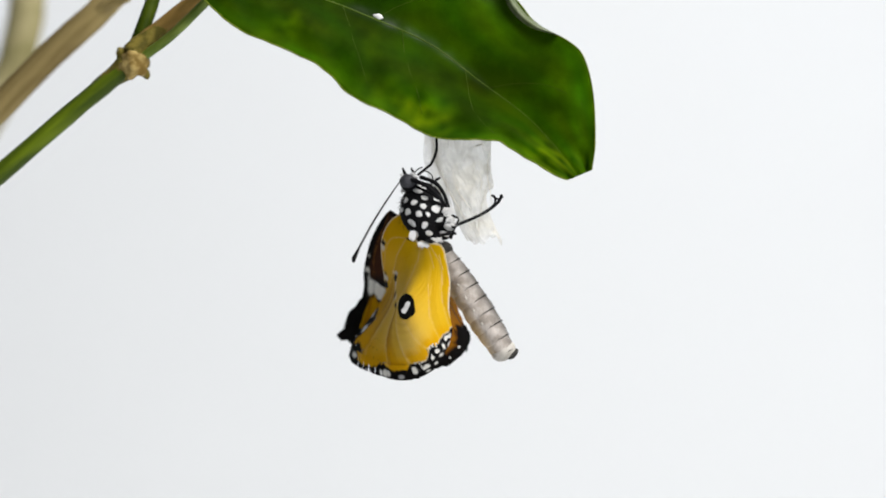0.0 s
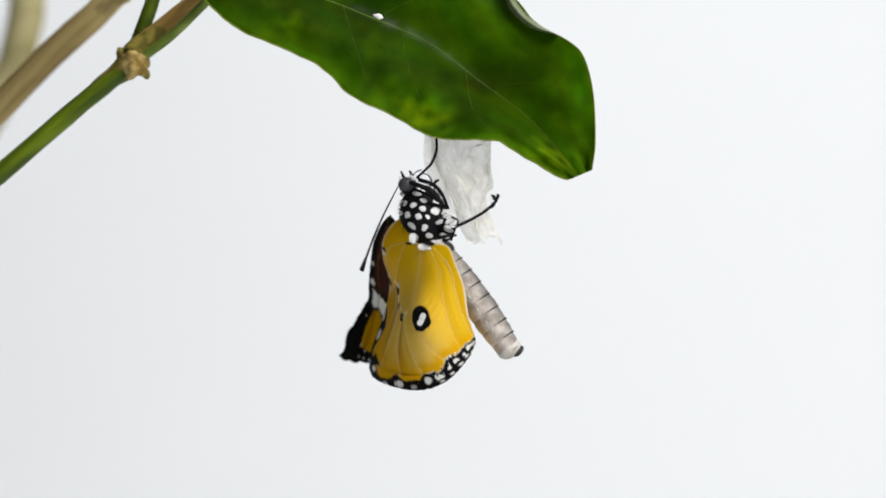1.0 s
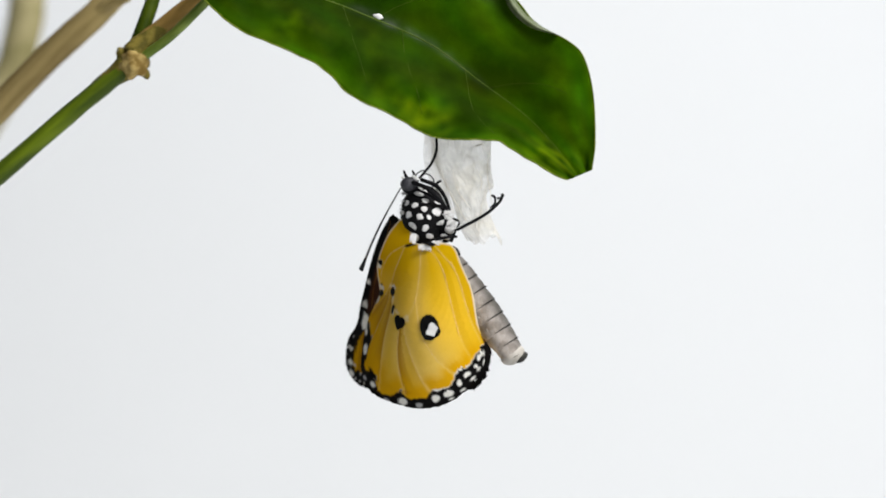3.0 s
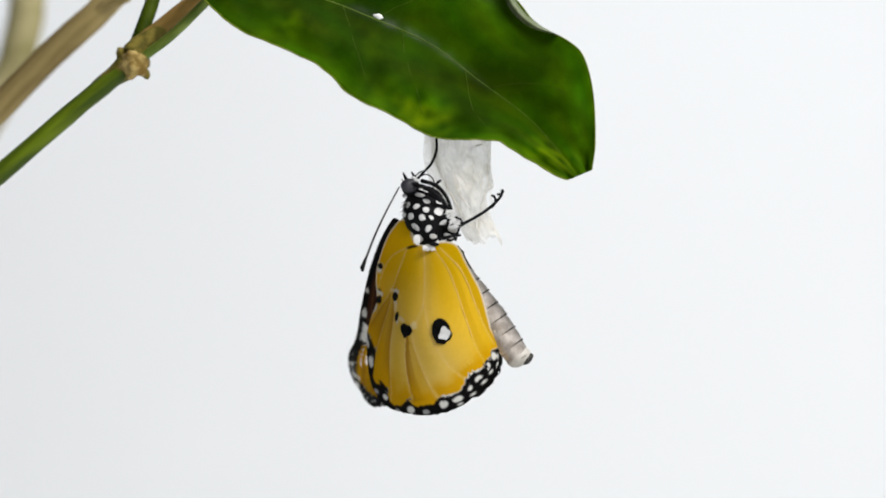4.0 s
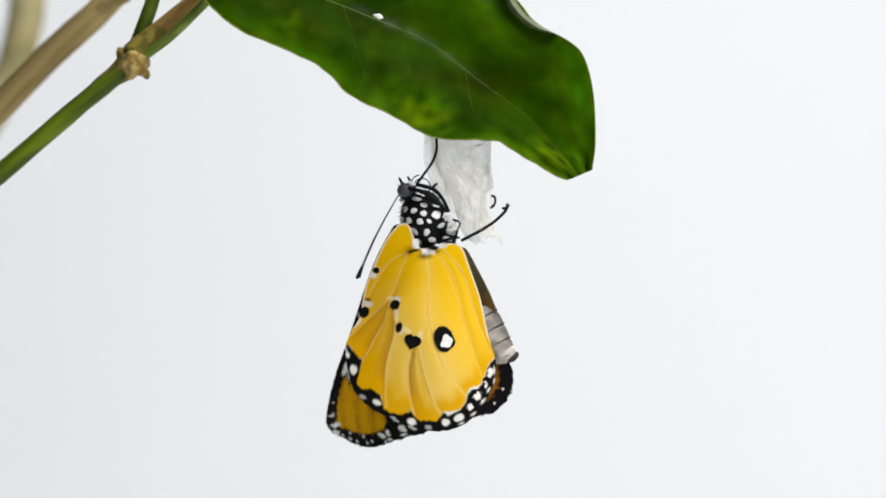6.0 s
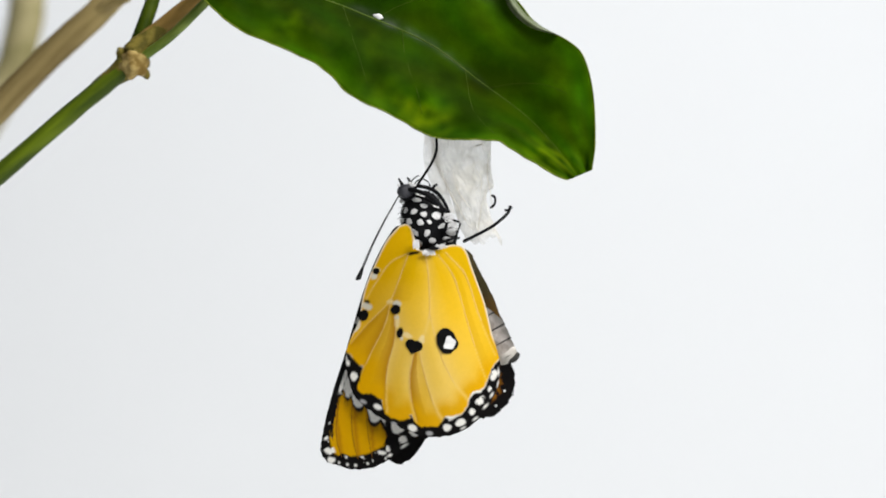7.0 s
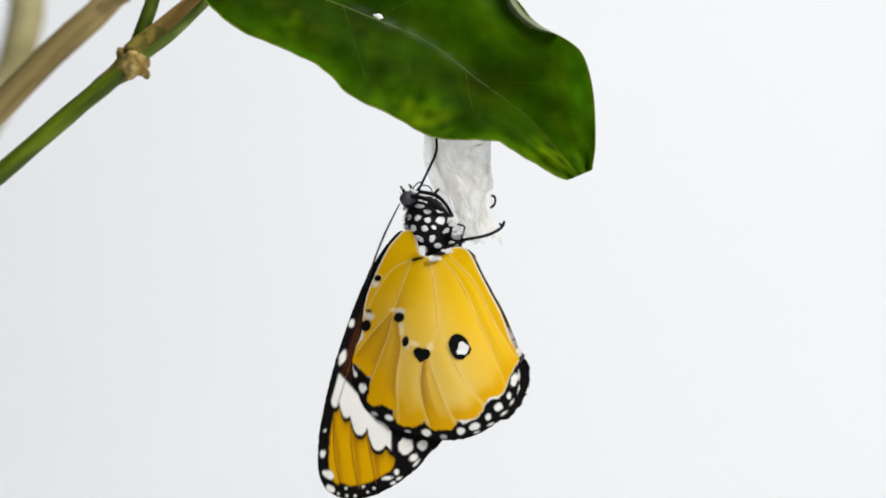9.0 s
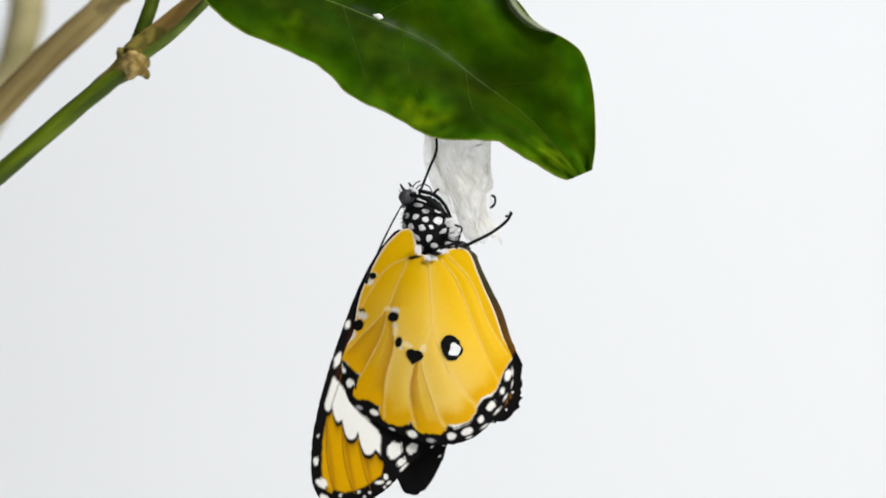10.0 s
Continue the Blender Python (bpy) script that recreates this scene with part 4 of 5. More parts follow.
    def skin(self, p):
        """Depth of the corrugated membrane, millimetres."""
        dv, _ = nearest(p, self.veins)
        return self.sheet(p)[:, 2] - self.relief * (1 - np.exp(-(dv / 10) ** 2))

    def add(self, name, p, faces, mat, lift, painted=False, way=None, anchor=None):
        c = (p.min(axis=0) + p.max(axis=0)) / 2 if anchor is None else anchor
        h = 6.0
        gx = (self.sheet(c + (h, 0)) - self.sheet(c - (h, 0)))[0, 2] / (2 * h)
        gy = (self.sheet(c + (0, h)) - self.sheet(c - (0, h)))[0, 2] / (2 * h)
        d = self.skin(p) - self.sheet(c)[0, 2] - (p - c) @ np.array((gx, gy))
        verts = [((x - c[0]) * K, z * MM, (c[1] - y) * K) for (x, y), z in zip(p, d)]
        cols = uvs = None
        if painted:
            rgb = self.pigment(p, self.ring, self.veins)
            cols = np.concatenate([rgb, np.ones((len(p), 1))], axis=1)
            uvs = [(x / 100, y / 100) for x, y in p]
        self.place(mesh_object(name, verts, faces, mat, self.ob, colours=cols, uvs=uvs), c, lift, way)

    def spot(self, name, x, y, a, b, turn, mat, lift=0.16, label="", wob=0.16, heart=False, way=None):
        """A patch of raised scales of uneven outline."""
        verts, faces, t = [], [], radians(turn)
        for ring in range(4):
            for k in range(16):
                w = 2 * math.pi * k / 16
                r = ring / 3 * (1 + wob * noise.noise(Vector((x + 1.3 * math.cos(w), y + 1.3 * math.sin(w), a))))
                u, v = a * r * math.cos(w), b * r * math.sin(w)
                if heart:
                    u = a * r * math.sin(w) ** 3
                    v = -b * r * (13 * math.cos(w) - 3.2 * math.cos(2 * w) - 1.2 * math.cos(3 * w) - 0.4 * math.cos(4 * w)) / 14
                verts.append(((u * math.cos(t) - v * math.sin(t)) * K, (0.02 * (ring / 3) ** 2 - 0.02) * MM, -(u * math.sin(t) + v * math.cos(t)) * K))
        for ring in range(3):
            for k in range(16):
                i, j = ring * 16 + k, ring * 16 + (k + 1) % 16
                faces.append((i, j, j + 16, i + 16))
        self.place(mesh_object(name, verts, faces, mat, self.ob, label), (x, y), lift + self.lift_at((x, y)), way)

    def place(self, ob, c, lift, way=None):
        self.movers.append((ob, np.array(c, dtype=float), lift, way))


ROWS = (0.0, 0.11, 0.18, 0.245, 0.31, 0.37, 0.43, 0.49, 0.55, 0.605, 0.66, 0.715, 0.77, 0.825, 0.88, 0.94, 1.0)
FORE_ROWS = (0.0, 0.18, 0.31, 0.43, 0.54, 0.64, 0.73, 0.81, 0.88, 0.94, 1.0)
SLIM = 0.52                   # the far fore wing is seen aslant


def slim(points):
    mid, end = np.array((752.0, 440.0)), np.array((636.0, 868.0))
    axis = (end - mid) / np.linalg.norm(end - mid)
    side = np.array((-axis[1], axis[0]))
    rel = np.array(points, dtype=float) - mid
    return mid + (rel @ axis)[:, None] * axis + (rel @ side * SLIM)[:, None] * side


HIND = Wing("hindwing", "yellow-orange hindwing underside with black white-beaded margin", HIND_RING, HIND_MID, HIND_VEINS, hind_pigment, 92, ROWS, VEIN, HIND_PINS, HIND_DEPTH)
FORE = Wing("forewing", "forewing underside, black with ochre tip and white band", FORE_RING, FORE_MID, FORE_VEINS, fore_pigment, 60, FORE_ROWS, BROWNVEIN, FORE_PINS, FORE_DEPTH)
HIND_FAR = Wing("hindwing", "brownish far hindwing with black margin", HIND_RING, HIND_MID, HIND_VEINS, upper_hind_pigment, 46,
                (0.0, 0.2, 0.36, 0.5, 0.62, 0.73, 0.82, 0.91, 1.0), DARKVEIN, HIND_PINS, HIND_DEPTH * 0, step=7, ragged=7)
FORE_FAR = Wing("forewing", "black far forewing", [tuple(q) for q in slim(FORE_RING)], (715, 650), [[tuple(q) for q in slim(FORE_VEINS[0])]], upper_fore_pigment, 18,
                (0.0, 0.3, 0.55, 0.78, 1.0), DARKVEIN, slim(FORE_PINS), FORE_DEPTH * 0, step=6, ragged=4)


def hind_marks():
    HIND.spot("eyespot", 814, 613, 19, 24.5, -22, BLACK, 0.12, "large black eyespot", 0.32)
    HIND.spot("eyespot_centre", 820, 616, 10.5, 11, 25, WHITE, 0.20, "white eyespot centre", 0.5)
    HIND.spot("heart_spot", 750, 628, 16, 15, 8, BLACK, 0.12, "black heart-shaped spot", heart=True)
    for x, y, a, b, t in ((711, 562, 8.5, 8.5, 0), (723, 605, 5.5, 8.5, 10), (655, 575, 9, 10, 30), (671, 493, 5.5, 5.5, 0)):
        HIND.spot("dark_spot", x, y, a, b, t, BLACK, 0.12)


def fore_marks():
    for x, y in ((700, 800), (722, 824), (740, 806)):
        FORE_FAR.spot("white_spot", *slim([(x, y)])[0], 3.5, 2, -30, WHITE)
    for x, y in ((866, 740), (898, 706)):
        HIND_FAR.spot("white_bead", x, y, 2.4, 1.8, -30, WHITE)


hind_marks()
fore_marks()


# ---------------------------------------------------------------- movement
STAGES = {}


def stage(t, body, hind, fore, far, tip, feeler, belly, foot):
    """One moment: body = head, wing base, side spot; hind, fore = the wings' pins; far = five pins of the far hind wing's free edge;
    tip = end of the far fore wing; feeler = antenna's end; belly = abdomen's root and end; foot = the side leg's hip and foot."""
    STAGES[t] = [np.array(a, dtype=float).reshape(-1, 2) for a in (body, hind, fore, far, tip, feeler, belly, foot)]


def between(t, a, b):
    """A moment that glides from stage a to stage b."""
    f = (t - a) / (b - a)
    STAGES[t] = [p * (1 - f) + q * f for p, q in zip(STAGES[a], STAGES[b])]


def same_as(t, a):
    STAGES[t] = [p.copy() for p in STAGES[a]]


def rider_poses(wing, go, to_body):
    """The rigid pose of every piece of a wing on the warped sheet, in the body's space."""
    c = np.array([m[1] for m in wing.movers])
    at, h = go(c), 22.0
    ax = (go(c + (h, 0)) - go(c - (h, 0))) / (2 * h)
    ay = (go(c - (0, h)) - go(c + (0, h))) / (2 * h)
    out = []
    for p, x, z, (_, _, lift, way) in zip(at, ax, ay, wing.movers):
        ex = np.array([x[0] * K, x[2] * MM, -x[1] * K]) / K
        ez = np.array([z[0] * K, z[2] * MM, -z[1] * K]) / K
        ey = np.cross(ez, ex)
        ey = ey / max(1e-6, np.linalg.norm(ey))
        u, _, vt = np.linalg.svd(np.stack([ex / max(0.05, np.linalg.norm(ex)), ey, ez / max(0.05, np.linalg.norm(ez))], axis=1))
        r = u @ np.diag([1, 1, np.linalg.det(u @ vt)]) @ vt
        m = Matrix([list(r[k]) for k in range(3)])
        if way is not None:
            to = Vector((ex * way[0] - ez * way[1]).tolist())
            now = m @ Vector((way[0], 0, -way[1]))
            nrm = m.col[1].copy()
            to -= nrm * to.dot(nrm)
            swing = math.atan2(nrm.dot(now.cross(to)), now.dot(to))
            m = Matrix.Rotation(swing, 3, nrm) @ m
        m = m.to_4x4()
        m.translation = W(p[0], p[1], p[2] - lift)
        out.append(to_body @ m)
    return out


def aim(a, b, d0, d1):
    """A pose at sheet place a whose x points to sheet place b; its z stays up or to the right."""
    p, q = W(a[0], a[1], d0), W(b[0], b[1], d1)
    x = (q - p).normalized()
    y = Vector((0, 1, 0))
    y = (y - x * y.dot(x)).normalized()
    z = x.cross(y)
    m = Matrix((x, y, z)).transposed().to_4x4()
    m.translation = p
    return m


def motions():
    stage(0.0, [718, 316, 744, 433, 770, 369],
          [745, 433, 713, 384, 679, 428, 684, 500, 668, 548, 622, 640, 695, 672, 762, 658, 789, 622, 800, 582, 798, 500, 780, 436, 718, 544, 701, 540, 700, 492],
          [700, 376, 668, 425, 655, 485, 628, 552, 612, 598, 652, 610, 690, 590, 710, 570, 730, 500, 700, 535],
          [790, 440, 802, 500, 828, 588, 824, 618, 790, 648], [690, 630], [625, 458], [781, 446, 888, 617], [800, 402, 888, 351])
    stage(0.5, [718, 316, 744, 433, 770, 369],
          [745, 433, 714, 384, 679, 430, 688, 505, 666, 545, 632, 642, 700, 673, 768, 662, 795, 622, 804, 580, 800, 500, 781, 436, 722, 550, 703, 547, 701, 498],
          [700, 376, 668, 428, 652, 490, 624, 558, 608, 606, 650, 618, 690, 603, 712, 585, 730, 510, 697, 545],
          [790, 440, 805, 500, 833, 592, 828, 625, 795, 650], [690, 640], [627, 458], [783, 446, 891, 617], [800, 402, 888, 351])
    stage(1.0, [716, 323, 744, 435, 769, 373],
          [745, 435, 713, 392, 680, 440, 691, 495, 684, 550, 658, 664, 718, 690, 788, 676, 828, 636, 840, 598, 822, 505, 790, 436, 744, 565, 711, 563, 704, 515],
          [700, 388, 672, 432, 664, 505, 634, 565, 616, 632, 660, 645, 695, 638, 715, 625, 735, 540, 705, 575],
          [792, 440, 820, 510, 838, 600, 826, 630, 795, 655], [700, 650], [639, 478], [784, 446, 900, 617], [800, 405, 882, 350])
    stage(1.5, [720, 319, 743, 435, 769, 373],
          [744, 435, 712, 391, 675, 445, 686, 500, 668, 560, 645, 672, 710, 694, 782, 682, 820, 640, 826, 600, 816, 510, 789, 436, 736, 568, 702, 555, 697, 510],
          [700, 382, 668, 432, 651, 510, 618, 580, 604, 636, 650, 648, 688, 640, 712, 630, 732, 540, 692, 575],
          [792, 440, 825, 510, 852, 598, 846, 632, 822, 662], [695, 660], [635, 473], [787, 448, 903, 615], [802, 404, 888, 349])
    stage(2.0, [716, 325, 743, 435, 770, 374],
          [744, 435, 713, 391, 676, 450, 684, 508, 658, 557, 652, 686, 715, 704, 790, 692, 832, 648, 840, 604, 823, 510, 791, 436, 747, 575, 698, 556, 693, 518],
          [700, 386, 668, 440, 650, 520, 618, 588, 607, 650, 650, 664, 688, 658, 715, 650, 735, 550, 692, 590],
          [792, 440, 830, 515, 856, 610, 850, 642, 825, 672], [700, 670], [639, 478], [791, 451, 901, 621], [803, 412, 890, 351])
    stage(2.5, [721, 325, 744, 435, 772, 375],
          [745, 435, 715, 391, 676, 462, 680, 510, 656, 565, 652, 692, 715, 715, 797, 704, 844, 656, 849, 608, 832, 510, 796, 436, 753, 579, 703, 564, 694, 512],
          [703, 384, 668, 445, 648, 530, 618, 595, 612, 660, 652, 676, 692, 672, 718, 665, 738, 560, 694, 600],
          [796, 438, 838, 515, 860, 620, 854, 652, 835, 682], [700, 680], [640, 478], [794, 453, 902, 622], [810, 408, 890, 351])
    stage(2.7, [729, 325, 742, 435, 763, 375],
          [742, 435, 718, 394, 674, 463, 660, 512, 602, 608, 645, 698, 715, 718, 770, 702, 799, 662, 805, 618, 800, 520, 786, 440, 740, 578, 705, 565, 698, 515],
          [706, 388, 672, 450, 655, 510, 622, 590, 632, 650, 660, 680, 690, 690, 715, 690, 735, 570, 665, 620],
          [790, 440, 805, 520, 850, 630, 850, 672, 800, 704], [710, 690], [617, 472], [800, 440, 866, 632], [808, 408, 890, 348])
    stage(3.8, [721, 325, 746, 436, 771, 373],
          [747, 436, 715, 393, 670, 466, 670, 522, 645, 590, 662, 692, 740, 732, 818, 710, 860, 662, 870, 618, 843, 515, 801, 436, 769, 585, 712, 581, 696, 523],
          [705, 388, 660, 470, 635, 570, 611, 615, 626, 688, 655, 708, 678, 703, 715, 705, 735, 570, 690, 635],
          [802, 438, 850, 515, 880, 618, 874, 660, 840, 700], [705, 700], [635, 475], [794, 457, 904, 620], [808, 405, 890, 346])
    stage(4.0, [718, 324, 750, 437, 775, 374],
          [751, 437, 713, 394, 674, 470, 672, 526, 652, 595, 680, 715, 738, 735, 822, 715, 872, 663, 882, 618, 852, 515, 803, 433, 780, 588, 718, 585, 699, 525],
          [706, 390, 660, 470, 640, 560, 616, 630, 632, 690, 657, 720, 690, 715, 725, 710, 740, 570, 695, 635],
          [805, 436, 858, 515, 886, 622, 882, 658, 845, 702], [705, 705], [640, 475], [797, 463, 908, 619], [810, 402, 890, 342])
    stage(4.5, [711, 336, 749, 440, 764, 377],
          [750, 440, 711, 400, 666, 478, 660, 540, 628, 630, 668, 716, 732, 744, 820, 724, 864, 668, 868, 625, 842, 520, 806, 436, 776, 592, 723, 597, 699, 535],
          [706, 398, 655, 490, 632, 590, 608, 665, 622, 715, 657, 742, 695, 738, 735, 730, 750, 580, 680, 655],
          [808, 438, 862, 530, 894, 640, 890, 680, 848, 722], [705, 728], [627, 494], [797, 446, 904, 618], [808, 405, 876, 353])
    stage(5.0, [723, 322, 746, 437, 765, 374],
          [747, 437, 713, 396, 668, 472, 654, 538, 615, 612, 662, 712, 727, 744, 797, 738, 840, 688, 851, 622, 831, 520, 799, 434, 769, 592, 722, 595, 700, 530],
          [709, 394, 662, 480, 632, 580, 594, 675, 614, 728, 652, 748, 690, 745, 735, 735, 750, 580, 665, 662],
          [802, 438, 840, 530, 886, 640, 888, 682, 852, 718], [700, 738], [622, 474], [797, 440, 889, 616], [810, 405, 880, 357])
    stage(5.5, [718, 332, 751, 440, 770, 377],
          [752, 440, 712, 398, 666, 474, 651, 542, 615, 610, 658, 719, 735, 752, 815, 741, 860, 688, 869, 628, 846, 520, 808, 433, 779, 596, 724, 600, 697, 535],
          [708, 396, 650, 500, 620, 600, 586, 705, 608, 755, 652, 773, 697, 765, 740, 755, 760, 590, 650, 664],
          [812, 436, 868, 530, 898, 645, 896, 684, 862, 722], [712, 752], [629, 488], [790, 441, 888, 624], [815, 422, 900, 359])
    stage(7.0, [717, 340, 754, 448, 771, 381],
          [755, 448, 716, 403, 667, 479, 646, 552, 616, 631, 662, 732, 740, 770, 826, 758, 874, 703, 884, 636, 857, 530, 815, 438, 790, 605, 732, 613, 700, 548],
          [713, 402, 645, 510, 608, 635, 571, 765, 592, 822, 652, 830, 702, 803, 755, 770, 770, 600, 652, 690],
          [820, 442, 880, 540, 908, 655, 906, 695, 870, 737], [712, 812], [632, 495], [792, 447, 895, 630], [820, 428, 910, 366])
    stage(7.5, [724, 340, 756, 450, 771, 381],
          [757, 450, 716, 406, 667, 481, 647, 555, 618, 637, 664, 737, 745, 774, 829, 761, 877, 704, 885, 640, 859, 535, 816, 440, 792, 607, 736, 617, 701, 552],
          [713, 404, 645, 515, 606, 640, 575, 772, 597, 835, 662, 842, 707, 815, 760, 780, 775, 610, 655, 700],
          [820, 442, 880, 540, 914, 655, 910, 697, 880, 737], [715, 822], [628, 498], [792, 447, 897, 632], [820, 430, 910, 366])
    stage(8.0, [721, 351, 761, 455, 775, 390],
          [760, 455, 719, 413, 670, 490, 658, 565, 638, 652, 688, 749, 764, 771, 850, 760, 909, 712, 919, 638, 884, 546, 821, 441, 811, 613, 747, 626, 708, 561],
          [722, 412, 648, 506, 603, 640, 575, 770, 606, 866, 670, 870, 732, 830, 776, 784, 790, 618, 660, 737],
          [824, 442, 890, 550, 930, 640, 924, 700, 875, 750], [722, 826], [648, 492], [793, 454, 902, 630], [820, 418, 888, 391])
    stage(8.5, [723, 345, 762, 455, 778, 390],
          [762, 455, 720, 413, 672, 492, 657, 568, 636, 650, 690, 751, 768, 773, 852, 762, 912, 712, 922, 640, 885, 548, 822, 440, 813, 613, 750, 628, 711, 562],
          [722, 412, 645, 509, 600, 642, 572, 775, 603, 869, 669, 872, 730, 830, 775, 785, 790, 620, 660, 740],
          [825, 442, 890, 550, 930, 645, 924, 705, 878, 750], [722, 826], [655, 485], [800, 480, 950, 610], [816, 425, 885, 398])
    stage(9.0, [719, 353, 762, 457, 778, 390],
          [762, 457, 721, 413, 670, 491, 650, 570, 628, 650, 684, 752, 766, 777, 850, 766, 910, 716, 919, 638, 884, 546, 821, 441, 812, 615, 746, 627, 706, 562],
          [722, 412, 640, 510, 592, 645, 563, 780, 590, 876, 655, 880, 725, 838, 772, 786, 788, 620, 652, 744],
          [825, 443, 892, 550, 934, 645, 932, 690, 895, 742], [722, 830], [652, 490], [793, 454, 902, 630], [820, 425, 892, 398])
    stage(9.5, [724, 342, 758, 457, 774, 389],
          [758, 457, 718, 412, 662, 487, 641, 566, 616, 650, 663, 746, 742, 780, 836, 773, 893, 712, 900, 642, 869, 540, 820, 442, 795, 617, 733, 628, 697, 561],
          [718, 411, 636, 510, 586, 648, 557, 788, 588, 878, 652, 884, 714, 842, 758, 790, 782, 620, 642, 746],
          [826, 443, 886, 545, 919, 640, 919, 695, 882, 745], [736, 850], [635, 503], [800, 450, 930, 604], [818, 438, 908, 384])
    stage(10.0, [723, 355, 758, 455, 774, 390],
          [758, 455, 718, 411, 661, 487, 637, 569, 609, 645, 656, 742, 740, 781, 838, 774, 899, 706, 907, 635, 873, 542, 822, 443, 798, 617, 733, 630, 696, 561],
          [717, 410, 634, 510, 583, 650, 551, 790, 580, 892, 650, 888, 702, 847, 757, 790, 780, 620, 636, 750],
          [828, 444, 888, 545, 921, 638, 921, 698, 890, 745], [738, 866], [648, 500], [812, 446, 868, 622], [820, 437, 905, 381])
    # a quick turn away from the light
    stage(4.4, [714, 330, 757, 440, 777, 376],
          [760, 440, 726, 397, 693, 495, 694, 565, 700, 648, 713, 722, 770, 748, 850, 715, 895, 672, 906, 610, 868, 525, 808, 432, 808, 592, 746, 594, 719, 536],
          [722, 396, 655, 480, 640, 590, 613, 660, 625, 715, 655, 733, 700, 738, 740, 730, 760, 580, 665, 650],
          [806, 434, 860, 515, 906, 610, 895, 672, 850, 712], [690, 730], [655, 480], [800, 470, 945, 607], [808, 402, 872, 358])
    # a quick swing towards it, the wings seen narrow
    stage(7.7, [735, 345, 752, 452, 757, 385],
          [757, 455, 728, 412, 690, 490, 668, 560, 645, 645, 668, 725, 745, 772, 800, 760, 812, 705, 815, 645, 805, 540, 790, 442, 773, 610, 747, 622, 723, 560],
          [728, 412, 690, 500, 665, 620, 655, 760, 672, 850, 700, 858, 735, 830, 775, 780, 775, 610, 700, 740],
          [800, 445, 830, 520, 862, 650, 868, 690, 840, 750], [772, 850], [628, 500], [800, 450, 850, 610], [815, 410, 890, 358])
    same_as(4.2, 4.0)
    same_as(4.3, 4.4)
    same_as(7.6, 7.5)
    same_as(7.8, 8.0)
    same_as(9.1, 9.0)
    between(9.3, 9.0, 9.5)
    STAGES[9.3][6] = STAGES[9.5][6].copy()
    between(3.0, 2.5, 3.8)
    between(2.6, 2.5, 2.7)

    times = sorted(STAGES)
    rest = STAGES[8.5][0]
    keys = {}

    def key(ob, t, m):
        keys.setdefault(ob.name, (ob, []))[1].append((t, m))

    for t in times:
        body, hind, fore, far, tip, feeler, belly, foot = STAGES[t]
        lean = body[0] - body[1]
        was = rest[0] - rest[1]
        turn = math.atan2(lean[0], -lean[1]) - math.atan2(was[0], -was[1])
        off = np.array(BODY_AT) - rest[2]
        at = body[2] + (off[0] * math.cos(turn) - off[1] * math.sin(turn), off[0] * math.sin(turn) + off[1] * math.cos(turn))
        whole = Matrix.Translation(W(at[0], at[1], 0)) @ Matrix.Rotation(turn, 4, "Y")
        inv = whole.inverted()
        key(BUTTERFLY, t, whole)
        # at first the fore wings lie crumpled one over the other, the near one half hidden
        # the tip of the fore wing hangs limp before it stiffens; the far hind wing closes against the abdomen
        droop = float(np.interp(t, (0, 3, 4, 4.5, 5.5, 6.5, 7.0, 7.5), (0.2, 0.3, 0.8, 1, 1, 0.5, 0.2, 0)))
        shut = float(np.clip((t - 4.6) / 0.7, 0, 1))
        tuck = float(np.interp(t, (0, 2.5, 2.6, 3.0, 4.0, 4.5, 5.0), (1, 1, 0.4, 0.5, 0.3, 0.2, 0)))
        tip = tip * (1 - tuck) + (fore[4:5] + (8, 0)) * tuck
        fore = fore + tuck * np.outer((-3, -11, -11, 1, 14, 6, 0, 0, 0, 0), (1, 0))
        young = 1 + 0.15 * max(0, 1 - t / 5)
        # as the body sways on its legs the wings swing round towards the light and back
        yaw = float(np.interp(t, (0, 2.5, 2.7, 3.0, 4.0, 4.2, 4.3, 4.4, 4.5, 5.0, 5.5, 7.0, 7.6, 7.7, 7.8, 9.1, 9.5, 10.0), (1.1, 1.1, -0.3, 0.9, 1.2, 1.2, 2.3, 2.3, 0, -0.4, -0.2, 0, 0.1, -1.2, 0.35, 0.3, -0.2, 0)))
        crease = float(np.interp(t, (0, 1.0, 1.5, 2.0, 2.7, 3.8, 4.2, 4.6, 5.5), (1, 1, 0.85, 0.7, 0.45, 0.4, 0.4, 0.15, 0)))
        soft, fold = max(0, 1 - t / 5), max(0, 1 - t / 7.0) ** 0.6
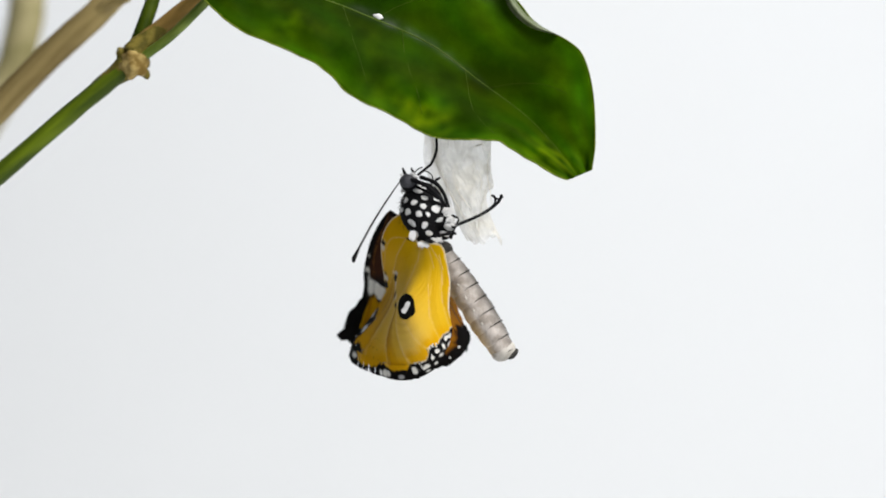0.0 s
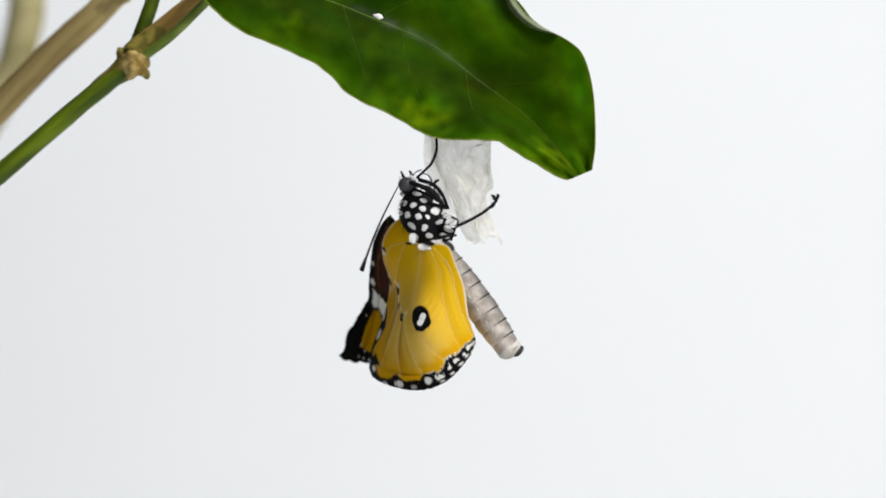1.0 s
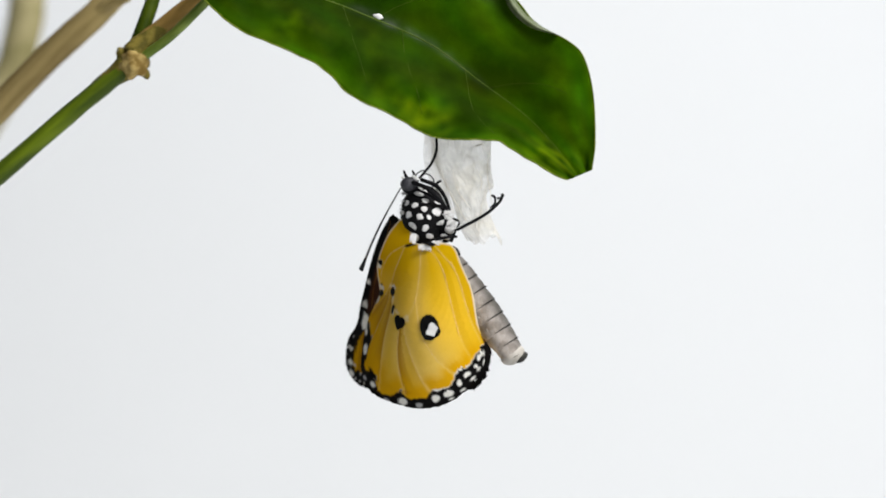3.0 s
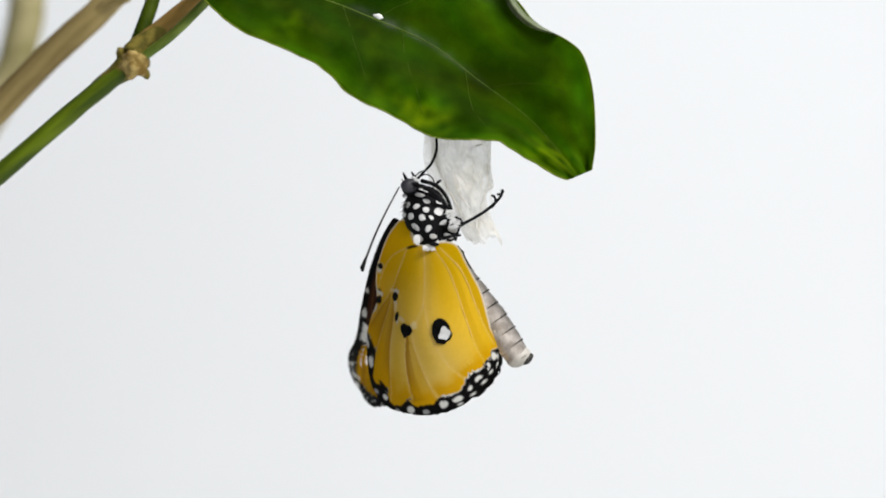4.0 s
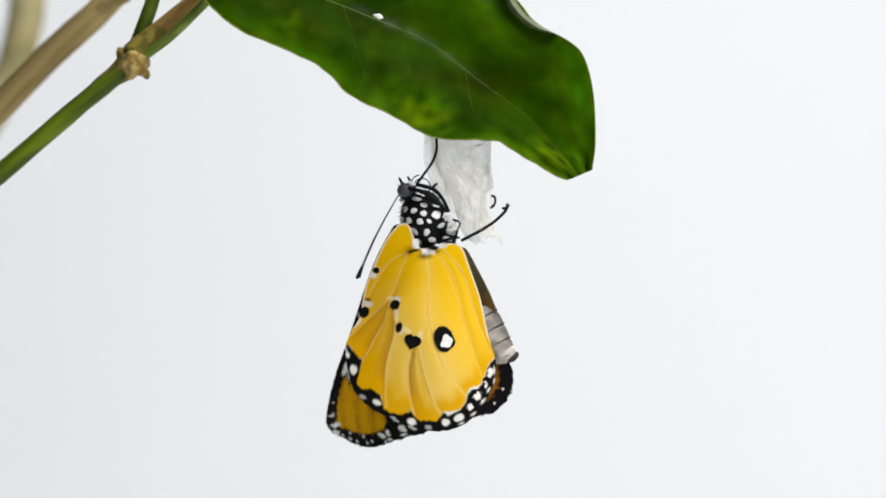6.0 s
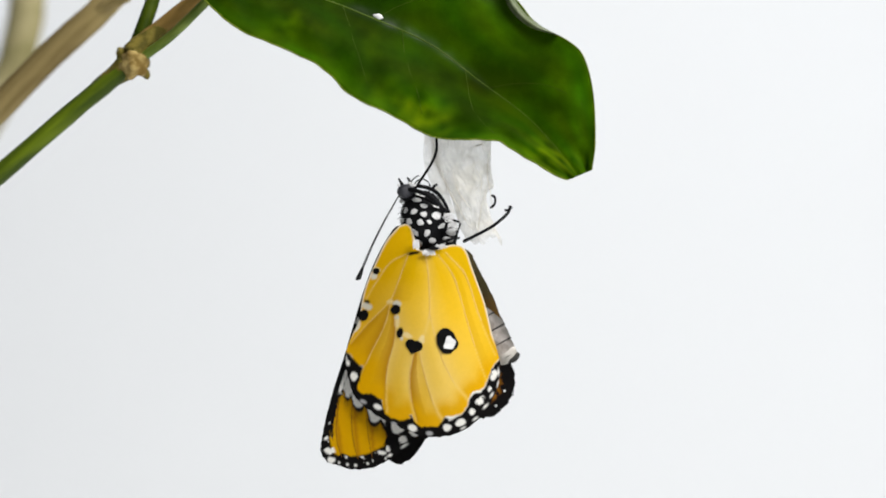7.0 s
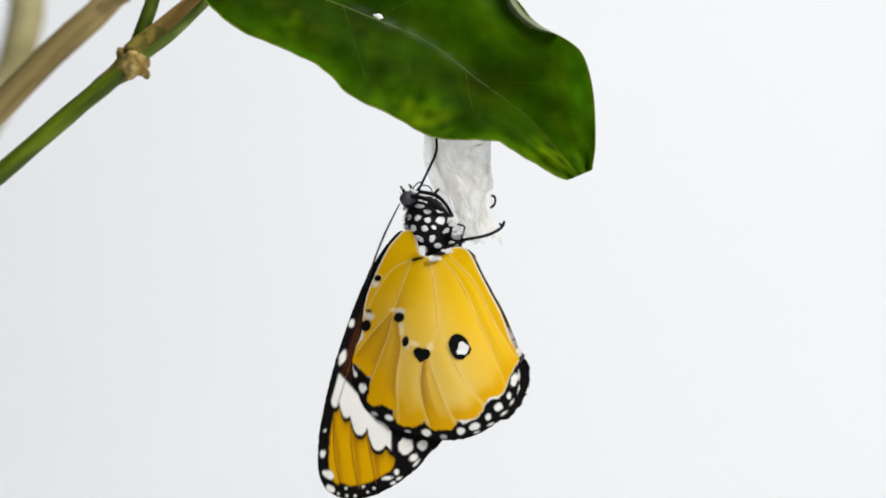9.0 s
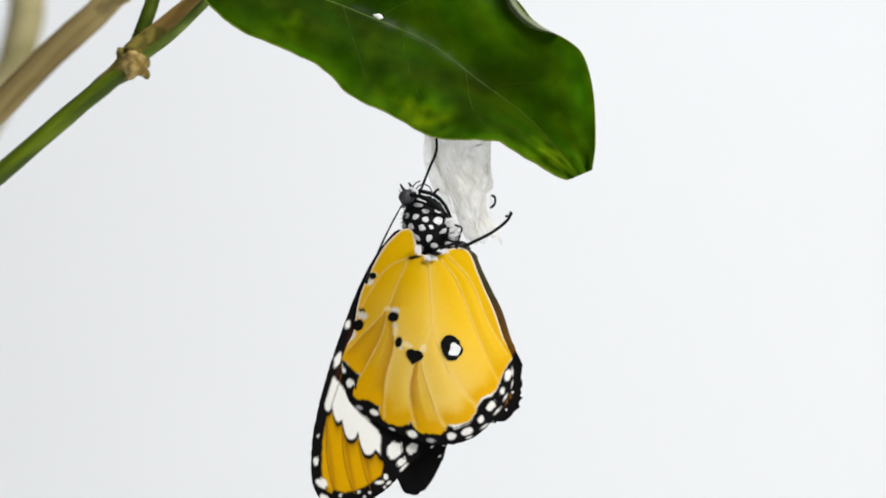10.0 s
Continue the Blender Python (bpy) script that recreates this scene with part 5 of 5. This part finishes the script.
        for wing, pins, to, deep in (
                (HIND, HIND_PINS, hind, HIND_DEPTH * young + HIND_CURL * max(0, 1 - t / 5.5) + HIND_CREASE * crease - 0.030 * yaw * (HIND_PINS[:, 0] - 770)), (FORE, FORE_PINS, fore, FORE_DEPTH + 6.0 * soft + 0.2 * max(0, yaw) + 4.0 * max(0, -yaw - 0.5) + 1.5 * fold - (0.05 * fold + 0.04 * droop) * np.minimum(0, FORE_PINS[:, 0] - 690) + 0.055 * droop * np.maximum(0, FORE_PINS[:, 1] - 640) - 0.030 * yaw * (1 - 0.4 * fold) * (FORE_PINS[:, 0] - 770)),
                (HIND_FAR, HIND_PINS, far_hind(hind, far), HIND_FAR_DEPTH * (1 - shut) + HIND_SHUT_DEPTH * shut + 6 * soft + 4 * fold * (HIND_PINS[:, 0] < 760)), (FORE_FAR, slim(FORE_PINS), far_fore(body[1], tip[0]), 6.0 + 13.0 * fold + 7.0 * droop + 0.0 * FORE_DEPTH)):
            go = warp(pins, np.concatenate([to, deep[:, None]], axis=1))
            for (ob, _, _, _), m in zip(wing.movers, rider_poses(wing, go, inv)):
                if ob.name.startswith("heart_spot"):        # still swallowed by a fold at first
                    m.translation.y += 1.6 * MM * float(np.clip((1.5 - t) / 0.5, 0, 1))
                key(ob, t, m)
        root = body[0] + (-12, 8)
        key(ANTENNA_NEAR, t, inv @ aim(root, feeler[0], 0.4, 0.4 - reach(165, root, feeler[0])))
        key(ANTENNA_FAR, t, inv @ aim(root + (1, -1), feeler[0] + (2, 2), 1.5, 3.0))
        key(LEG_SIDE, t, inv @ aim(foot[0], foot[1], -0.8, -0.8 - reach(102, foot[0], foot[1])))
        key(LEG_FRONT, t, inv @ aim((763, 291), body[0] + (14, 0), 0.0, 1.2))
        key(LEG_HOLD, t, inv @ BODY_REST)
        key(CLAW_FAR, t, inv @ BODY_REST)
        key(ABD, t, inv @ aim(belly[0], belly[1], 4.4, 3.6 + 5.5 * max(0, t - 9.5) * 2) @ pose(0, 0, 0, float(np.interp(
            t, (0, 2.5, 2.7, 3.2, 4.2, 4.7, 7.5, 8.0, 9.0, 9.5, 10.0), (-8, -8, 25, 0, -5, 16, 16, -12, -12, 0, 10)))))
    for ob, rows in keys.values():
        walk(ob, rows)


def reach(length, a, b):
    """How much nearer the free end of a straight limb comes, in millimetres, when it shows shorter than it is."""
    return math.sqrt(max(0.0, length ** 2 - float(np.sum((np.array(b) - a) ** 2)))) * K / MM


def far_hind(hind, far):
    """The far hind wing: its free edge as given, the rest tucked behind the near one."""
    c = hind[[0, 5, 9]].mean(axis=0)
    to = c + (hind - c) * 0.86
    for k, p in zip((11, 10, 9, 8, 7), far):
        to[k] = p
    to[12] = hind[12] + (far[2] - hind[9]) * 0.5
    return to


def far_fore(base, tip):
    """The far fore wing, seen aslant: its shape laid between the wing base and its tip."""
    mid, end = np.array((752.0, 440.0)), np.array((636.0, 868.0))
    axis = (end - mid) / np.linalg.norm(end - mid)
    side = np.array((-axis[1], axis[0]))
    new_len = np.linalg.norm(tip - base)
    new_axis = (tip - base) / new_len
    new_side = np.array((-new_axis[1], new_axis[0]))
    s = new_len / np.linalg.norm(end - mid)
    rel = FORE_PINS - mid
    return base + (rel @ axis * s)[:, None] * new_axis + (rel @ side * SLIM * min(1, s * 1.15))[:, None] * new_side


motions()
